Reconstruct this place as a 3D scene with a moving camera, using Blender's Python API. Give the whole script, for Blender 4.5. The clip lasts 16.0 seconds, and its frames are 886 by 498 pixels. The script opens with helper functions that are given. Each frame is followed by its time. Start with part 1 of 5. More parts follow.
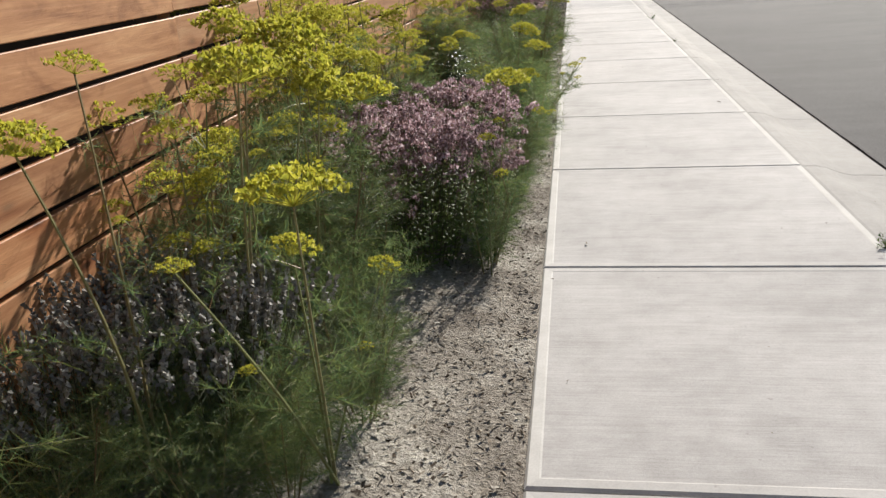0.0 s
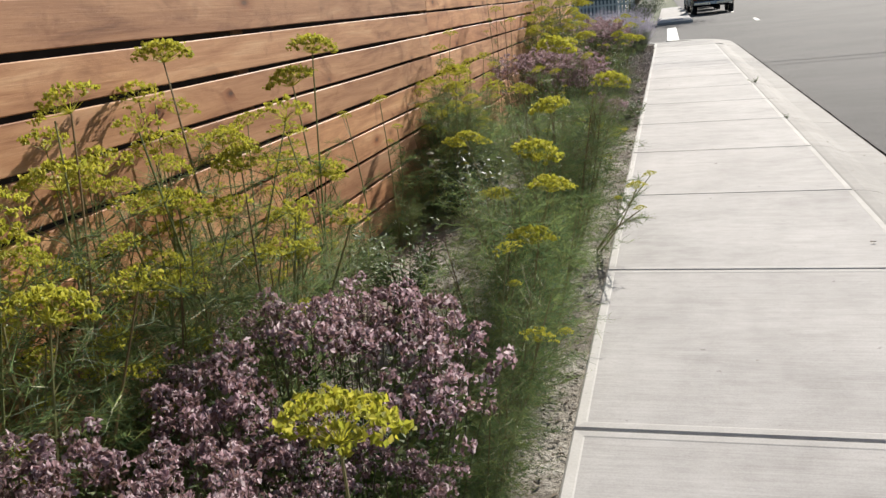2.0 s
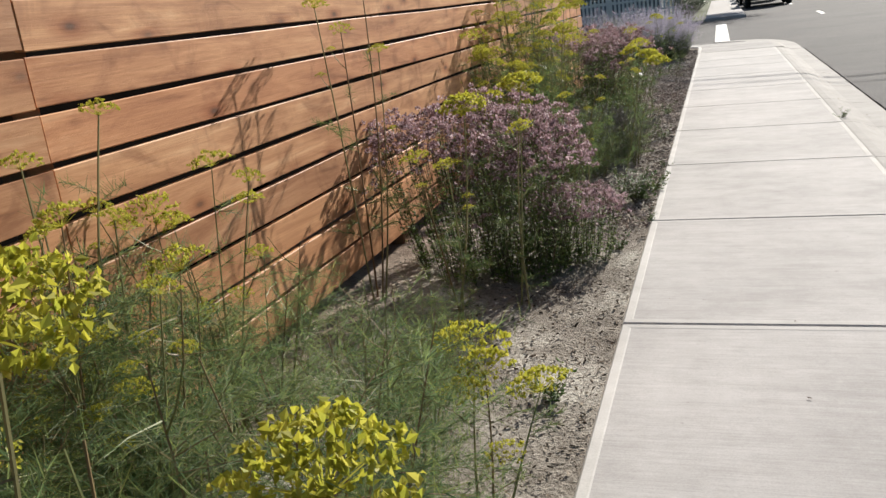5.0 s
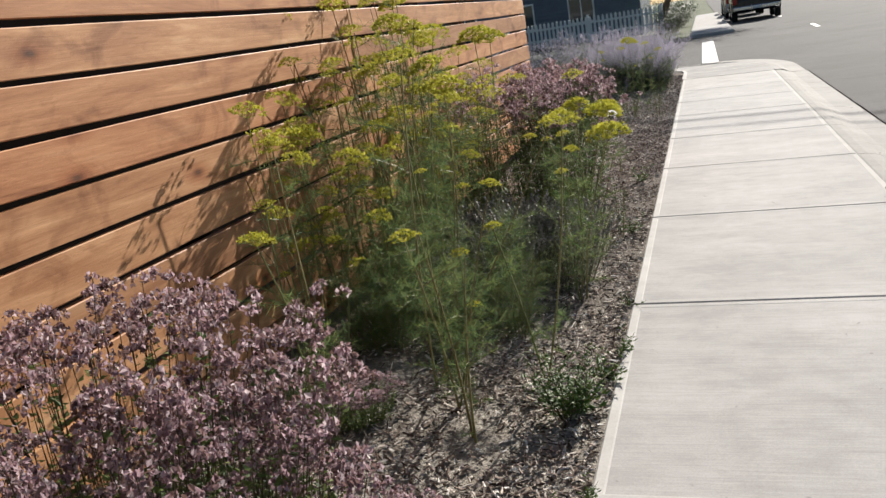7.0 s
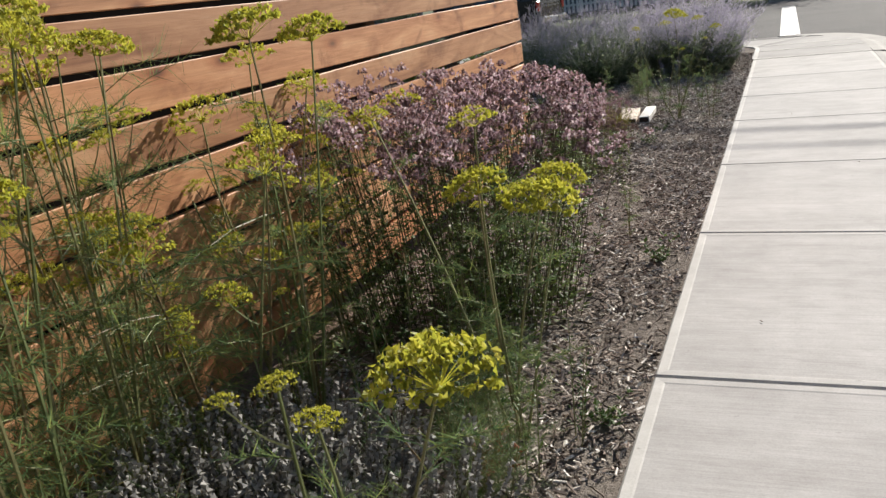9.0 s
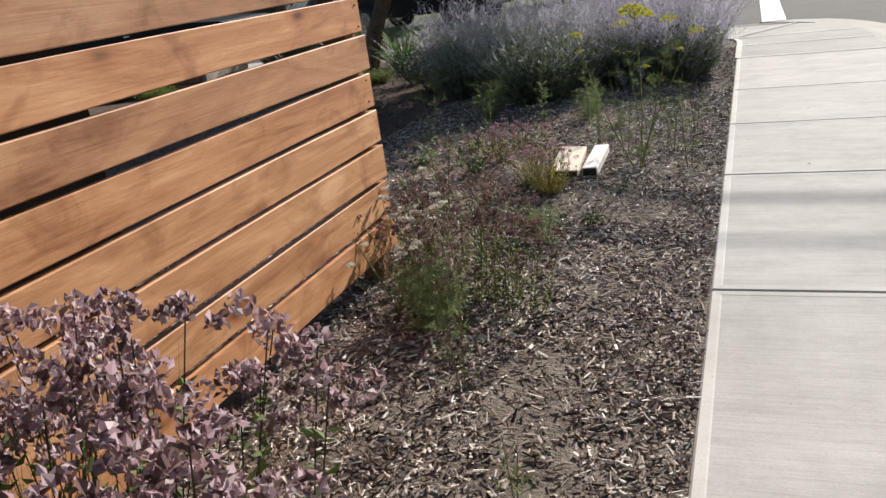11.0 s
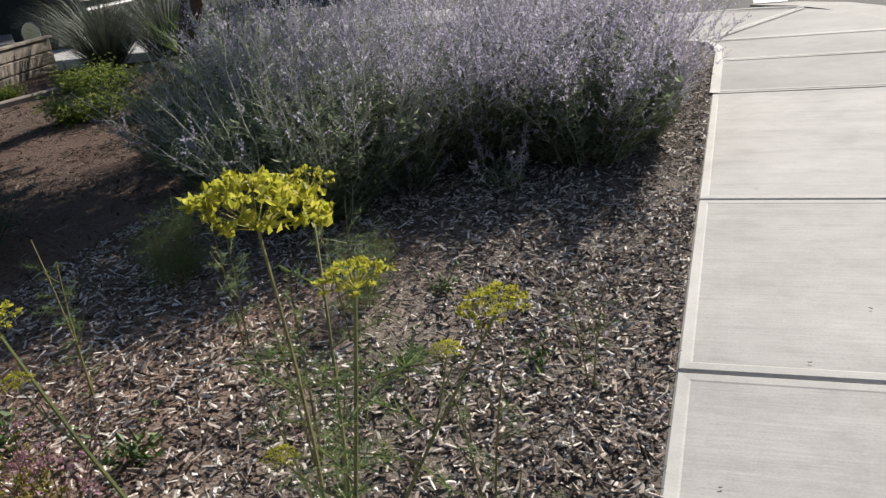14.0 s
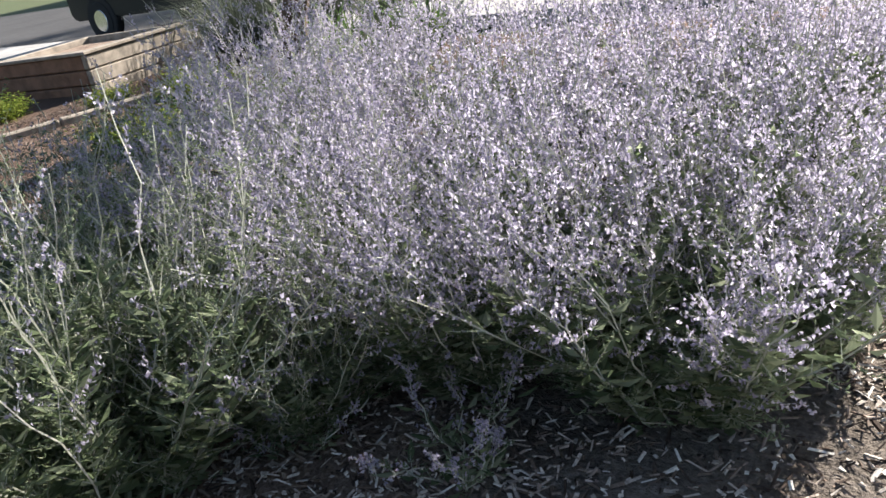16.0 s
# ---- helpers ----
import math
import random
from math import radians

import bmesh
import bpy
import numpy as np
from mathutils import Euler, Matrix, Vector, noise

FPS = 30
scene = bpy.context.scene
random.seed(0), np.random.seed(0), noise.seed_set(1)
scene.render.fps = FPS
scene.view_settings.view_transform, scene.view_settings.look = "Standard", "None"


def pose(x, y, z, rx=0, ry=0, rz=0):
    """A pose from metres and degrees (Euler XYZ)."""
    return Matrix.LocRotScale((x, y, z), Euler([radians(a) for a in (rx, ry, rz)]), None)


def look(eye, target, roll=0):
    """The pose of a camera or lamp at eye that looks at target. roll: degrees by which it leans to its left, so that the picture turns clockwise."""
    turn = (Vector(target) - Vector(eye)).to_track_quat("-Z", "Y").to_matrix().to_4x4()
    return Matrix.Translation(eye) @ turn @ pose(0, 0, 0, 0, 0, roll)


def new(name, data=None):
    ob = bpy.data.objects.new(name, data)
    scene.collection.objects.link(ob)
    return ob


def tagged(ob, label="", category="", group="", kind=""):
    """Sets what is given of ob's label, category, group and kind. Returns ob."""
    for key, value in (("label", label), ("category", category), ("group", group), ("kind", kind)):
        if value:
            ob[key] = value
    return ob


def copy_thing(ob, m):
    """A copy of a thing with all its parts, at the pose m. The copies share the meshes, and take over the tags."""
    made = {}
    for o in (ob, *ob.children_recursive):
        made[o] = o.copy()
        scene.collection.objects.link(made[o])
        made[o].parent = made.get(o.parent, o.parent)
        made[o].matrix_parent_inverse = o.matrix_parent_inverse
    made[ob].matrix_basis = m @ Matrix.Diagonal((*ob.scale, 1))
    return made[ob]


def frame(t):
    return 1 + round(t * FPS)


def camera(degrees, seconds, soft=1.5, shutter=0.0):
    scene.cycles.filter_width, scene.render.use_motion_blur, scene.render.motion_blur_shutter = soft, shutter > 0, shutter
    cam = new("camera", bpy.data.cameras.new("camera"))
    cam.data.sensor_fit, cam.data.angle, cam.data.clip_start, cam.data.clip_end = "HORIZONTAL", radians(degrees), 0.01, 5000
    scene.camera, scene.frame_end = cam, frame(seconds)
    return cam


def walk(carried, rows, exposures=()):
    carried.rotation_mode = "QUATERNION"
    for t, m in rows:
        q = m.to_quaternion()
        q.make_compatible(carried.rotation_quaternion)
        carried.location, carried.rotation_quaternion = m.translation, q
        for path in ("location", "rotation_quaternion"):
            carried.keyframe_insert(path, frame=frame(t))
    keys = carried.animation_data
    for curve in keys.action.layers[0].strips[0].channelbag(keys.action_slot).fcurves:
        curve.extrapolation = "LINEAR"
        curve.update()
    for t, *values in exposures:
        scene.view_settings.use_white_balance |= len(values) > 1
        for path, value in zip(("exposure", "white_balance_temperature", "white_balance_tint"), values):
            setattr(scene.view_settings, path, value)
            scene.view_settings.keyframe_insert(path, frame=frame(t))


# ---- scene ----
cam = camera(55.4, 16.0)
PATH = [
    (0, (0.144, -1.592, 1.192), (-0.176, 0.268, 0.532), -4.7),
    (0.5, (0.165, -1.041, 1.205), (-0.193, 0.823, 0.574), -4.5),
    (1, (0.222, -0.49, 1.242), (-0.164, 1.384, 0.658), -4.2),
    (1.5, (0.254, 0.174, 1.207), (-0.173, 2.052, 0.669), -5.7),
    (2, (0.307, 0.8, 1.204), (-0.223, 2.654, 0.674), -6.2),
    (2.5, (0.326, 1.391, 1.205), (-0.268, 3.225, 0.67), -6.1),
    (3, (0.397, 1.966, 1.209), (-0.228, 3.783, 0.654), -6.4),
    (3.5, (0.405, 2.609, 1.187), (-0.238, 4.414, 0.614), -6.5),
    (4, (0.428, 3.26, 1.183), (-0.211, 5.069, 0.617), -6.6),
    (6.5, (0.33, 6.561, 1.225), (-0.308, 8.397, 0.755), -9.0),
    (7, (0.374, 7.227, 1.203), (-0.251, 9.065, 0.723), -9.1),
    (7.5, (0.379, 7.874, 1.202), (-0.259, 9.706, 0.716), -8.4),
    (8, (0.417, 8.523, 1.19), (-0.282, 10.328, 0.685), -8.0),
    (8.5, (0.408, 9.165, 1.188), (-0.341, 10.945, 0.668), -7.7),
    (9, (0.401, 9.776, 1.185), (-0.363, 11.539, 0.63), -8.0),
    (9.5, (0.342, 10.4, 1.214), (-0.43, 12.153, 0.639), -8.4),
    (12, (0.111, 13.51, 1.182), (-0.549, 15.281, 0.528), -8.1),
    (12.5, (0.109, 14.152, 1.169), (-0.583, 15.905, 0.499), -8.7),
    (13, (0.089, 14.773, 1.15), (-0.565, 16.523, 0.436), -8.5),
    (13.5, (0.135, 15.411, 1.177), (-0.518, 17.143, 0.42), -9.1),
    (14, (0.162, 16.053, 1.17), (-0.506, 17.789, 0.435), -8.2),
    (14.5, (0.229, 16.61, 1.164), (-0.578, 18.295, 0.45), -7.7),
    (15, (0.217, 17.15, 1.158), (-0.755, 18.752, 0.458), -8.4),
    (15.5, (0.218, 17.702, 1.167), (-0.864, 19.223, 0.447), -10.1),
    (16, (0.169, 18.285, 1.145), (-1.025, 19.7, 0.388), -11.3),
]
walk(cam, [(t, look(eye, target, roll)) for t, eye, target, roll in PATH],
     [(0, 0.66), (14.3, 0.66), (14.8, 0.98), (15.2, 1.22), (15.6, 1.35), (16, 1.65)])

# ---- light ----
SUN_AZ, SUN_EL = 16.0, 29.0      # degrees from +y towards +x, and above the ground
world = bpy.data.worlds.new("sky")
scene.world = world
world.use_nodes = True
wn = world.node_tree
sky = wn.nodes.new("ShaderNodeTexSky")
sky.sky_type = "NISHITA"
sky.sun_disc = False
sky.sun_elevation, sky.sun_rotation = radians(SUN_EL), radians(SUN_AZ)
wn.links.new(sky.outputs[0], wn.nodes["Background"].inputs[0])
wn.nodes["Background"].inputs[1].default_value = 0.058
sun = new("sun", bpy.data.lights.new("sun", "SUN"))
sun.data.energy, sun.data.angle, sun.data.color = 5.0, radians(0.53), (1.0, 0.945, 0.86)
TO_SUN = Vector((math.sin(radians(SUN_AZ)) * math.cos(radians(SUN_EL)), math.cos(radians(SUN_AZ)) * math.cos(radians(SUN_EL)), math.sin(radians(SUN_EL))))
sun.matrix_world = look(tuple(TO_SUN * 30), (0, 0, 0))

# ---- materials ----


def material(name, rough=0.8, metal=0.0, spec=0.3):
    m = bpy.data.materials.new(name)
    m.use_nodes = True
    b = m.node_tree.nodes["Principled BSDF"]
    b.inputs["Roughness"].default_value = rough
    b.inputs["Metallic"].default_value = metal
    b.inputs["Specular IOR Level"].default_value = spec
    return m, m.node_tree, b


def ramp(nt, source, stops):
    r = nt.nodes.new("ShaderNodeValToRGB")
    e = r.color_ramp.elements
    while len(e) < len(stops):
        e.new(0.5)
    for el, (p, c) in zip(e, stops):
        el.position, el.color = p, (*c, 1)
    nt.links.new(source, r.inputs[0])
    return r.outputs[0]


def coords(nt, scale=(1, 1, 1), kind="Object"):
    tc = nt.nodes.new("ShaderNodeTexCoord")
    mp = nt.nodes.new("ShaderNodeMapping")
    mp.inputs["Scale"].default_value = scale
    nt.links.new(tc.outputs[kind], mp.inputs[0])
    return mp.outputs[0]


def noise_tex(nt, vec, scale, detail=4, rough=0.6, distort=0.0):
    n = nt.nodes.new("ShaderNodeTexNoise")
    n.inputs["Scale"].default_value, n.inputs["Detail"].default_value = scale, detail
    n.inputs["Roughness"].default_value, n.inputs["Distortion"].default_value = rough, distort
    nt.links.new(vec, n.inputs["Vector"])
    return n.outputs[0]


def mix(nt, fac, a, b, mode="MIX"):
    m = nt.nodes.new("ShaderNodeMix")
    m.data_type, m.blend_type = "RGBA", mode
    for sock, v in ((m.inputs[0], fac), (m.inputs[6], a), (m.inputs[7], b)):
        if isinstance(v, (int, float)):
            sock.default_value = v
        elif isinstance(v, tuple):
            sock.default_value = (*v, 1)
        else:
            nt.links.new(v, sock)
    return m.outputs[2]


def bump(nt, b, height, strength=0.3, dist=0.01):
    n = nt.nodes.new("ShaderNodeBump")
    n.inputs["Strength"].default_value, n.inputs["Distance"].default_value = strength, dist
    nt.links.new(height, n.inputs["Height"])
    nt.links.new(n.outputs[0], b.inputs["Normal"])


def leafy(name, colours, through_light=0.35, rough=0.55, spec=0.35):
    """Leaf or petal: colour differs from piece to piece, and light comes through."""
    m, nt, b = material(name, rough, 0, spec)
    g = nt.nodes.new("ShaderNodeNewGeometry")
    n = len(colours)
    c = ramp(nt, g.outputs["Random Per Island"], [(i / max(1, n - 1), c) for i, c in enumerate(colours)])
    nz = noise_tex(nt, coords(nt), 9.0, 2)
    c = mix(nt, 0.5, c, ramp(nt, nz, [(0.3, (0.45, 0.45, 0.45)), (0.7, (1, 1, 1))]), "MULTIPLY")
    nt.links.new(c, b.inputs["Base Color"])
    tr = nt.nodes.new("ShaderNodeBsdfTranslucent")
    nt.links.new(c, tr.inputs[0])
    mx = nt.nodes.new("ShaderNodeMixShader")
    mx.inputs[0].default_value = through_light
    nt.links.new(b.outputs[0], mx.inputs[1])
    nt.links.new(tr.outputs[0], mx.inputs[2])
    nt.links.new(mx.outputs[0], nt.nodes["Material Output"].inputs[0])
    return m


def concrete(name, tint=(1, 1, 1), lines=0.5):
    m, nt, b = material(name, 0.85)
    v = coords(nt, kind="Object")
    big = ramp(nt, noise_tex(nt, v, 1.1, 5, 0.65), [(0.3, tuple(0.36 * t for t in tint)), (0.55, tuple(0.45 * t for t in tint)), (0.75, tuple(0.50 * t for t in tint))])
    broom = noise_tex(nt, coords(nt, (3.0, 120, 1)), 1.0, 6, 0.8, 0.7)
    c = mix(nt, lines * 0.6, big, ramp(nt, broom, [(0.34, (0.66, 0.65, 0.64)), (0.62, (1.02, 1.02, 1.02))]), "MULTIPLY")
    wide = noise_tex(nt, coords(nt, (1.3, 5, 1)), 1.3, 6, 0.72, 0.8)
    c = mix(nt, lines * 0.55, c, ramp(nt, wide, [(0.3, (0.72, 0.71, 0.70)), (0.55, (1, 1, 1))]), "MULTIPLY")
    speck = noise_tex(nt, v, 160, 2)
    c = mix(nt, 0.25, c, ramp(nt, speck, [(0.3, (0.55, 0.55, 0.55)), (0.6, (1, 1, 1))]), "MULTIPLY")
    mottle = noise_tex(nt, v, 9, 5, 0.7)
    c = mix(nt, 0.5, c, ramp(nt, mottle, [(0.32, (0.82, 0.81, 0.80)), (0.58, (1.02, 1.02, 1.02))]), "MULTIPLY")
    spots = noise_tex(nt, v, 22, 2)
    c = mix(nt, 0.6, c, ramp(nt, spots, [(0.2, (0.35, 0.33, 0.3)), (0.27, (1, 1, 1))]), "MULTIPLY")
    nt.links.new(c, b.inputs["Base Color"])
    bump(nt, b, broom, 0.25 * lines + 0.05, 0.003)
    return m


BROOMED = concrete("broomed_concrete", (1.06, 1.02, 0.995), 0.85)
TROWELLED = concrete("trowelled_concrete", (1.24, 1.2, 1.14), 0.15)
MARGIN = concrete("margin_concrete", (1.1, 1.06, 1.02), 0.25)
RAMP_MAT = concrete("ramp_concrete", (0.74, 0.71, 0.69), 0.25)
CURB_MAT = concrete("curb_concrete", (0.80, 0.765, 0.725), 0.45)


def asphalt():
    m, nt, b = material("asphalt", 0.9)
    v = coords(nt)
    c = ramp(nt, noise_tex(nt, v, 0.35, 6, 0.65), [(0.3, (0.050, 0.048, 0.050)), (0.7, (0.088, 0.084, 0.086))])
    c = mix(nt, 0.7, c, ramp(nt, noise_tex(nt, v, 120, 3), [(0.3, (0.5, 0.5, 0.5)), (0.7, (1.3, 1.3, 1.3))]), "MULTIPLY")
    st = noise_tex(nt, coords(nt, (0.6, 5, 1)), 1.0, 4)
    c = mix(nt, 0.5, c, ramp(nt, st, [(0.35, (0.75, 0.75, 0.76)), (0.6, (1, 1, 1))]), "MULTIPLY")
    nt.links.new(c, b.inputs["Base Color"])
    bump(nt, b, noise_tex(nt, v, 140, 2), 0.5, 0.006)
    return m


ASPHALT = asphalt()


def paint(name, colour, rough=0.6, metal=0.0, wear=0.3, scale=8, spec=0.4):
    m, nt, b = material(name, rough, metal, spec)
    n = noise_tex(nt, coords(nt), scale, 5, 0.65)
    lo = tuple(c * (1 - wear) for c in colour)
    nt.links.new(ramp(nt, n, [(0.3, lo), (0.6, colour)]), b.inputs["Base Color"])
    bump(nt, b, noise_tex(nt, coords(nt), scale * 12, 2), 0.1, 0.002)
    return m


def soil():
    m, nt, b = material("sandy_soil", 0.95, 0, 0.1)
    v = coords(nt)
    c = ramp(nt, noise_tex(nt, v, 2.2, 6, 0.7), [(0.3, (0.15, 0.125, 0.105)), (0.48, (0.31, 0.28, 0.24)), (0.66, (0.54, 0.51, 0.45))])
    # the far end of the bed is darker, covered with old bark
    sep = nt.nodes.new("ShaderNodeSeparateXYZ")
    nt.links.new(v, sep.inputs[0])
    mr = nt.nodes.new("ShaderNodeMapRange")
    mr.inputs[1].default_value, mr.inputs[2].default_value = 8.5, 12.5
    nt.links.new(sep.outputs[1], mr.inputs[0])
    bark = ramp(nt, noise_tex(nt, v, 3.0, 6, 0.7), [(0.3, (0.11, 0.092, 0.080)), (0.55, (0.22, 0.187, 0.162)), (0.75, (0.36, 0.315, 0.275))])
    c = mix(nt, mr.outputs[0], c, bark)
    side = nt.nodes.new("ShaderNodeMapRange")
    side.inputs[1].default_value, side.inputs[2].default_value = -0.75, -1.35
    nt.links.new(sep.outputs[0], side.inputs[0])
    earth = nt.nodes.new("ShaderNodeMath")
    earth.operation = "MULTIPLY"
    nt.links.new(side.outputs[0], earth.inputs[0])
    nt.links.new(noise_tex(nt, v, 1.1, 3), earth.inputs[1])
    c = mix(nt, earth.outputs[0], c, (0.38, 0.235, 0.17))
    # the tree's shade on the ground, put into the soil colour
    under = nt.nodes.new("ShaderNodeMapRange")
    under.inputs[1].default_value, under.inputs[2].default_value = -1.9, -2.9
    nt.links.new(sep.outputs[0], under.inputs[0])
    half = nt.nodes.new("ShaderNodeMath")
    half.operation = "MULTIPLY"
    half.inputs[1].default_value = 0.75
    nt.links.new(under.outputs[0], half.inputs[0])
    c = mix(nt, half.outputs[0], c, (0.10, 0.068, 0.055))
    grit = noise_tex(nt, v, 60, 4, 0.7)
    c = mix(nt, 0.8, c, ramp(nt, grit, [(0.3, (0.35, 0.33, 0.3)), (0.62, (1.1, 1.1, 1.1))]), "MULTIPLY")
    nt.links.new(c, b.inputs["Base Color"])
    bump(nt, b, grit, 0.9, 0.02)
    return m


SOIL = soil()


def chips(name, colours):
    m, nt, b = material(name, 0.9, 0, 0.15)
    g = nt.nodes.new("ShaderNodeNewGeometry")
    n = len(colours)
    c = ramp(nt, g.outputs["Random Per Island"], [(i / (n - 1), c) for i, c in enumerate(colours)])
    c = mix(nt, 0.6, c, ramp(nt, noise_tex(nt, coords(nt), 130, 3), [(0.3, (0.4, 0.38, 0.36)), (0.65, (1.1, 1.1, 1.1))]), "MULTIPLY")
    nt.links.new(c, b.inputs["Base Color"])
    return m


MULCH = chips("bark_chips", [(0.04, 0.03, 0.026), (0.11, 0.08, 0.064), (0.25, 0.19, 0.155), (0.43, 0.35, 0.30), (0.66, 0.585, 0.515), (0.88, 0.83, 0.77)])
# darker copy of MULCH, with the tree's shade put into the chip colours
SHADEMULCH = chips("shaded_bark_chips", [(0.03, 0.022, 0.018), (0.08, 0.058, 0.048), (0.15, 0.115, 0.095), (0.30, 0.245, 0.21)])
LITTER = chips("dry_leaf_litter", [(0.04, 0.03, 0.022), (0.10, 0.075, 0.055), (0.22, 0.18, 0.14), (0.34, 0.29, 0.23), (0.46, 0.43, 0.38)])


def cedar():
    """Planed cedar boards: grain along the board, knots, each board a little different."""
    m, nt, b = material("cedar", 0.58, 0, 0.32)
    oi = nt.nodes.new("ShaderNodeObjectInfo")
    add = nt.nodes.new("ShaderNodeVectorMath")
    add.operation = "MULTIPLY_ADD"
    cb = nt.nodes.new("ShaderNodeCombineXYZ")
    for i in range(3):
        nt.links.new(oi.outputs["Random"], cb.inputs[i])
    nt.links.new(cb.outputs[0], add.inputs[0])
    add.inputs[1].default_value = (31, 57, 43)
    tc = nt.nodes.new("ShaderNodeTexCoord")
    nt.links.new(tc.outputs["Object"], add.inputs[2])

    def sc(s):
        mp = nt.nodes.new("ShaderNodeMapping")
        mp.inputs["Scale"].default_value = s
        nt.links.new(add.outputs[0], mp.inputs[0])
        return mp.outputs[0]
    base = ramp(nt, noise_tex(nt, sc((1, 1.1, 9)), 1.4, 6, 0.65, 0.9), [(0.26, (0.285, 0.125, 0.056)), (0.40, (0.475, 0.235, 0.113)), (0.56, (0.62, 0.34, 0.175)), (0.72, (0.73, 0.46, 0.265))])
    grain = noise_tex(nt, sc((1, 1.6, 75)), 1.0, 5, 0.7, 1.6)
    c = mix(nt, 0.45, base, ramp(nt, grain, [(0.32, (0.62, 0.52, 0.45)), (0.6, (1, 1, 1))]), "MULTIPLY")
    stain = noise_tex(nt, sc((1, 4.2, 6)), 1.0, 4, 0.6, 0.8)
    c = mix(nt, 0.6, c, ramp(nt, stain, [(0.3, (0.42, 0.30, 0.23)), (0.46, (1, 1, 1))]), "MULTIPLY")
    vor = nt.nodes.new("ShaderNodeTexVoronoi")
    vor.voronoi_dimensions = "2D"
    vor.inputs["Scale"].default_value = 1.0
    warp = mix(nt, 0.05, sc((1, 2.4, 5.6)), noise_tex(nt, sc((1, 3, 12)), 2.0, 2), "ADD")
    split, flat = nt.nodes.new("ShaderNodeSeparateXYZ"), nt.nodes.new("ShaderNodeCombineXYZ")
    nt.links.new(warp, split.inputs[0])
    nt.links.new(split.outputs[1], flat.inputs[0])
    nt.links.new(split.outputs[2], flat.inputs[1])
    nt.links.new(flat.outputs[0], vor.inputs["Vector"])
    # only some of the cells carry a knot
    pick = nt.nodes.new("ShaderNodeMapRange")
    pick.inputs[1].default_value, pick.inputs[2].default_value, pick.inputs[4].default_value = 0.52, 0.72, 0.85
    nt.links.new(vor.outputs["Color"], pick.inputs[0])
    c = mix(nt, pick.outputs[0], c, ramp(nt, vor.outputs["Distance"], [(0.025, (0.10, 0.05, 0.03)), (0.055, (0.38, 0.22, 0.14)), (0.11, (0.74, 0.58, 0.48)), (0.24, (1, 1, 1))]), "MULTIPLY")
    tone = ramp(nt, oi.outputs["Random"], [(0, (0.74, 0.68, 0.66)), (0.35, (1, 0.96, 0.93)), (0.7, (1.08, 1.04, 1.0)), (1, (0.95, 0.78, 0.70))])
    c = mix(nt, 1.0, c, tone, "MULTIPLY")
    nt.links.new(c, b.inputs["Base Color"])
    bump(nt, b, grain, 0.25, 0.003)
    return m


CEDAR = cedar()
POSTWOOD = paint("post_wood", (0.30, 0.17, 0.09), 0.8, 0, 0.4)
GREYWOOD = paint("weathered_timber", (0.34, 0.29, 0.24), 0.9, 0, 0.55, 6)
REDWOOD = paint("redwood_timber", (0.24, 0.13, 0.085), 0.9, 0, 0.5, 6)
CREAM = paint("bare_cream_wood", (0.72, 0.61, 0.50), 0.75, 0, 0.25, 14)
# the sawn ends face away from the sun; their shade is in this colour
ENDGRAIN = paint("shaded_end_grain", (0.05, 0.036, 0.028), 0.9, 0, 0.4, 20)
WHITEWOOD = paint("white_painted_wood", (0.82, 0.79, 0.74), 0.6, 0, 0.2, 10)
NAIL = paint("rusty_nail", (0.10, 0.055, 0.035), 0.7, 0.6, 0.4)
ROADPAINT = paint("road_paint", (0.78, 0.77, 0.74), 0.7, 0, 0.2, 5)
STEM = leafy("fennel_stem", [(0.16, 0.20, 0.07), (0.28, 0.27, 0.12), (0.20, 0.12, 0.06)], 0.1)
FENNEL = leafy("fennel_thread", [(0.08, 0.14, 0.068), (0.14, 0.22, 0.095), (0.21, 0.285, 0.11), (0.30, 0.35, 0.10)], 0.66)
UMBEL = leafy("fennel_flower", [(0.33, 0.34, 0.04), (0.53, 0.49, 0.06), (0.42, 0.45, 0.06), (0.66, 0.60, 0.12)], 0.55)
OREG_LEAF = leafy("oregano_leaf", [(0.08, 0.14, 0.04), (0.15, 0.22, 0.06), (0.27, 0.33, 0.10)], 0.55)
OREG_STEM = leafy("oregano_stem", [(0.07, 0.065, 0.035), (0.13, 0.105, 0.055)], 0.05)
OREG_FLOWER = leafy("oregano_flower", [(0.13, 0.08, 0.068), (0.25, 0.16, 0.155), (0.385, 0.255, 0.28), (0.52, 0.37, 0.425), (0.74, 0.63, 0.655)], 0.55)
SAGE_STEM = leafy("sage_stem", [(0.40, 0.41, 0.33), (0.60, 0.60, 0.52)], 0.1, 0.9, 0.05)
SAGE_LEAF = leafy("sage_leaf", [(0.13, 0.175, 0.095), (0.24, 0.29, 0.17), (0.42, 0.46, 0.32)], 0.6, 0.85, 0.1)
SAGE_FLOWER = leafy("sage_flower", [(0.35, 0.315, 0.43), (0.46, 0.42, 0.55), (0.55, 0.51, 0.63), (0.64, 0.61, 0.69)], 0.58, 0.9, 0.05)
LAV_LEAF = leafy("lavender_leaf", [(0.14, 0.18, 0.11), (0.26, 0.29, 0.19), (0.38, 0.39, 0.28)], 0.45)
LAV_FLOWER = leafy("lavender_spike", [(0.24, 0.23, 0.21), (0.36, 0.35, 0.33), (0.52, 0.50, 0.46)], 0.45)
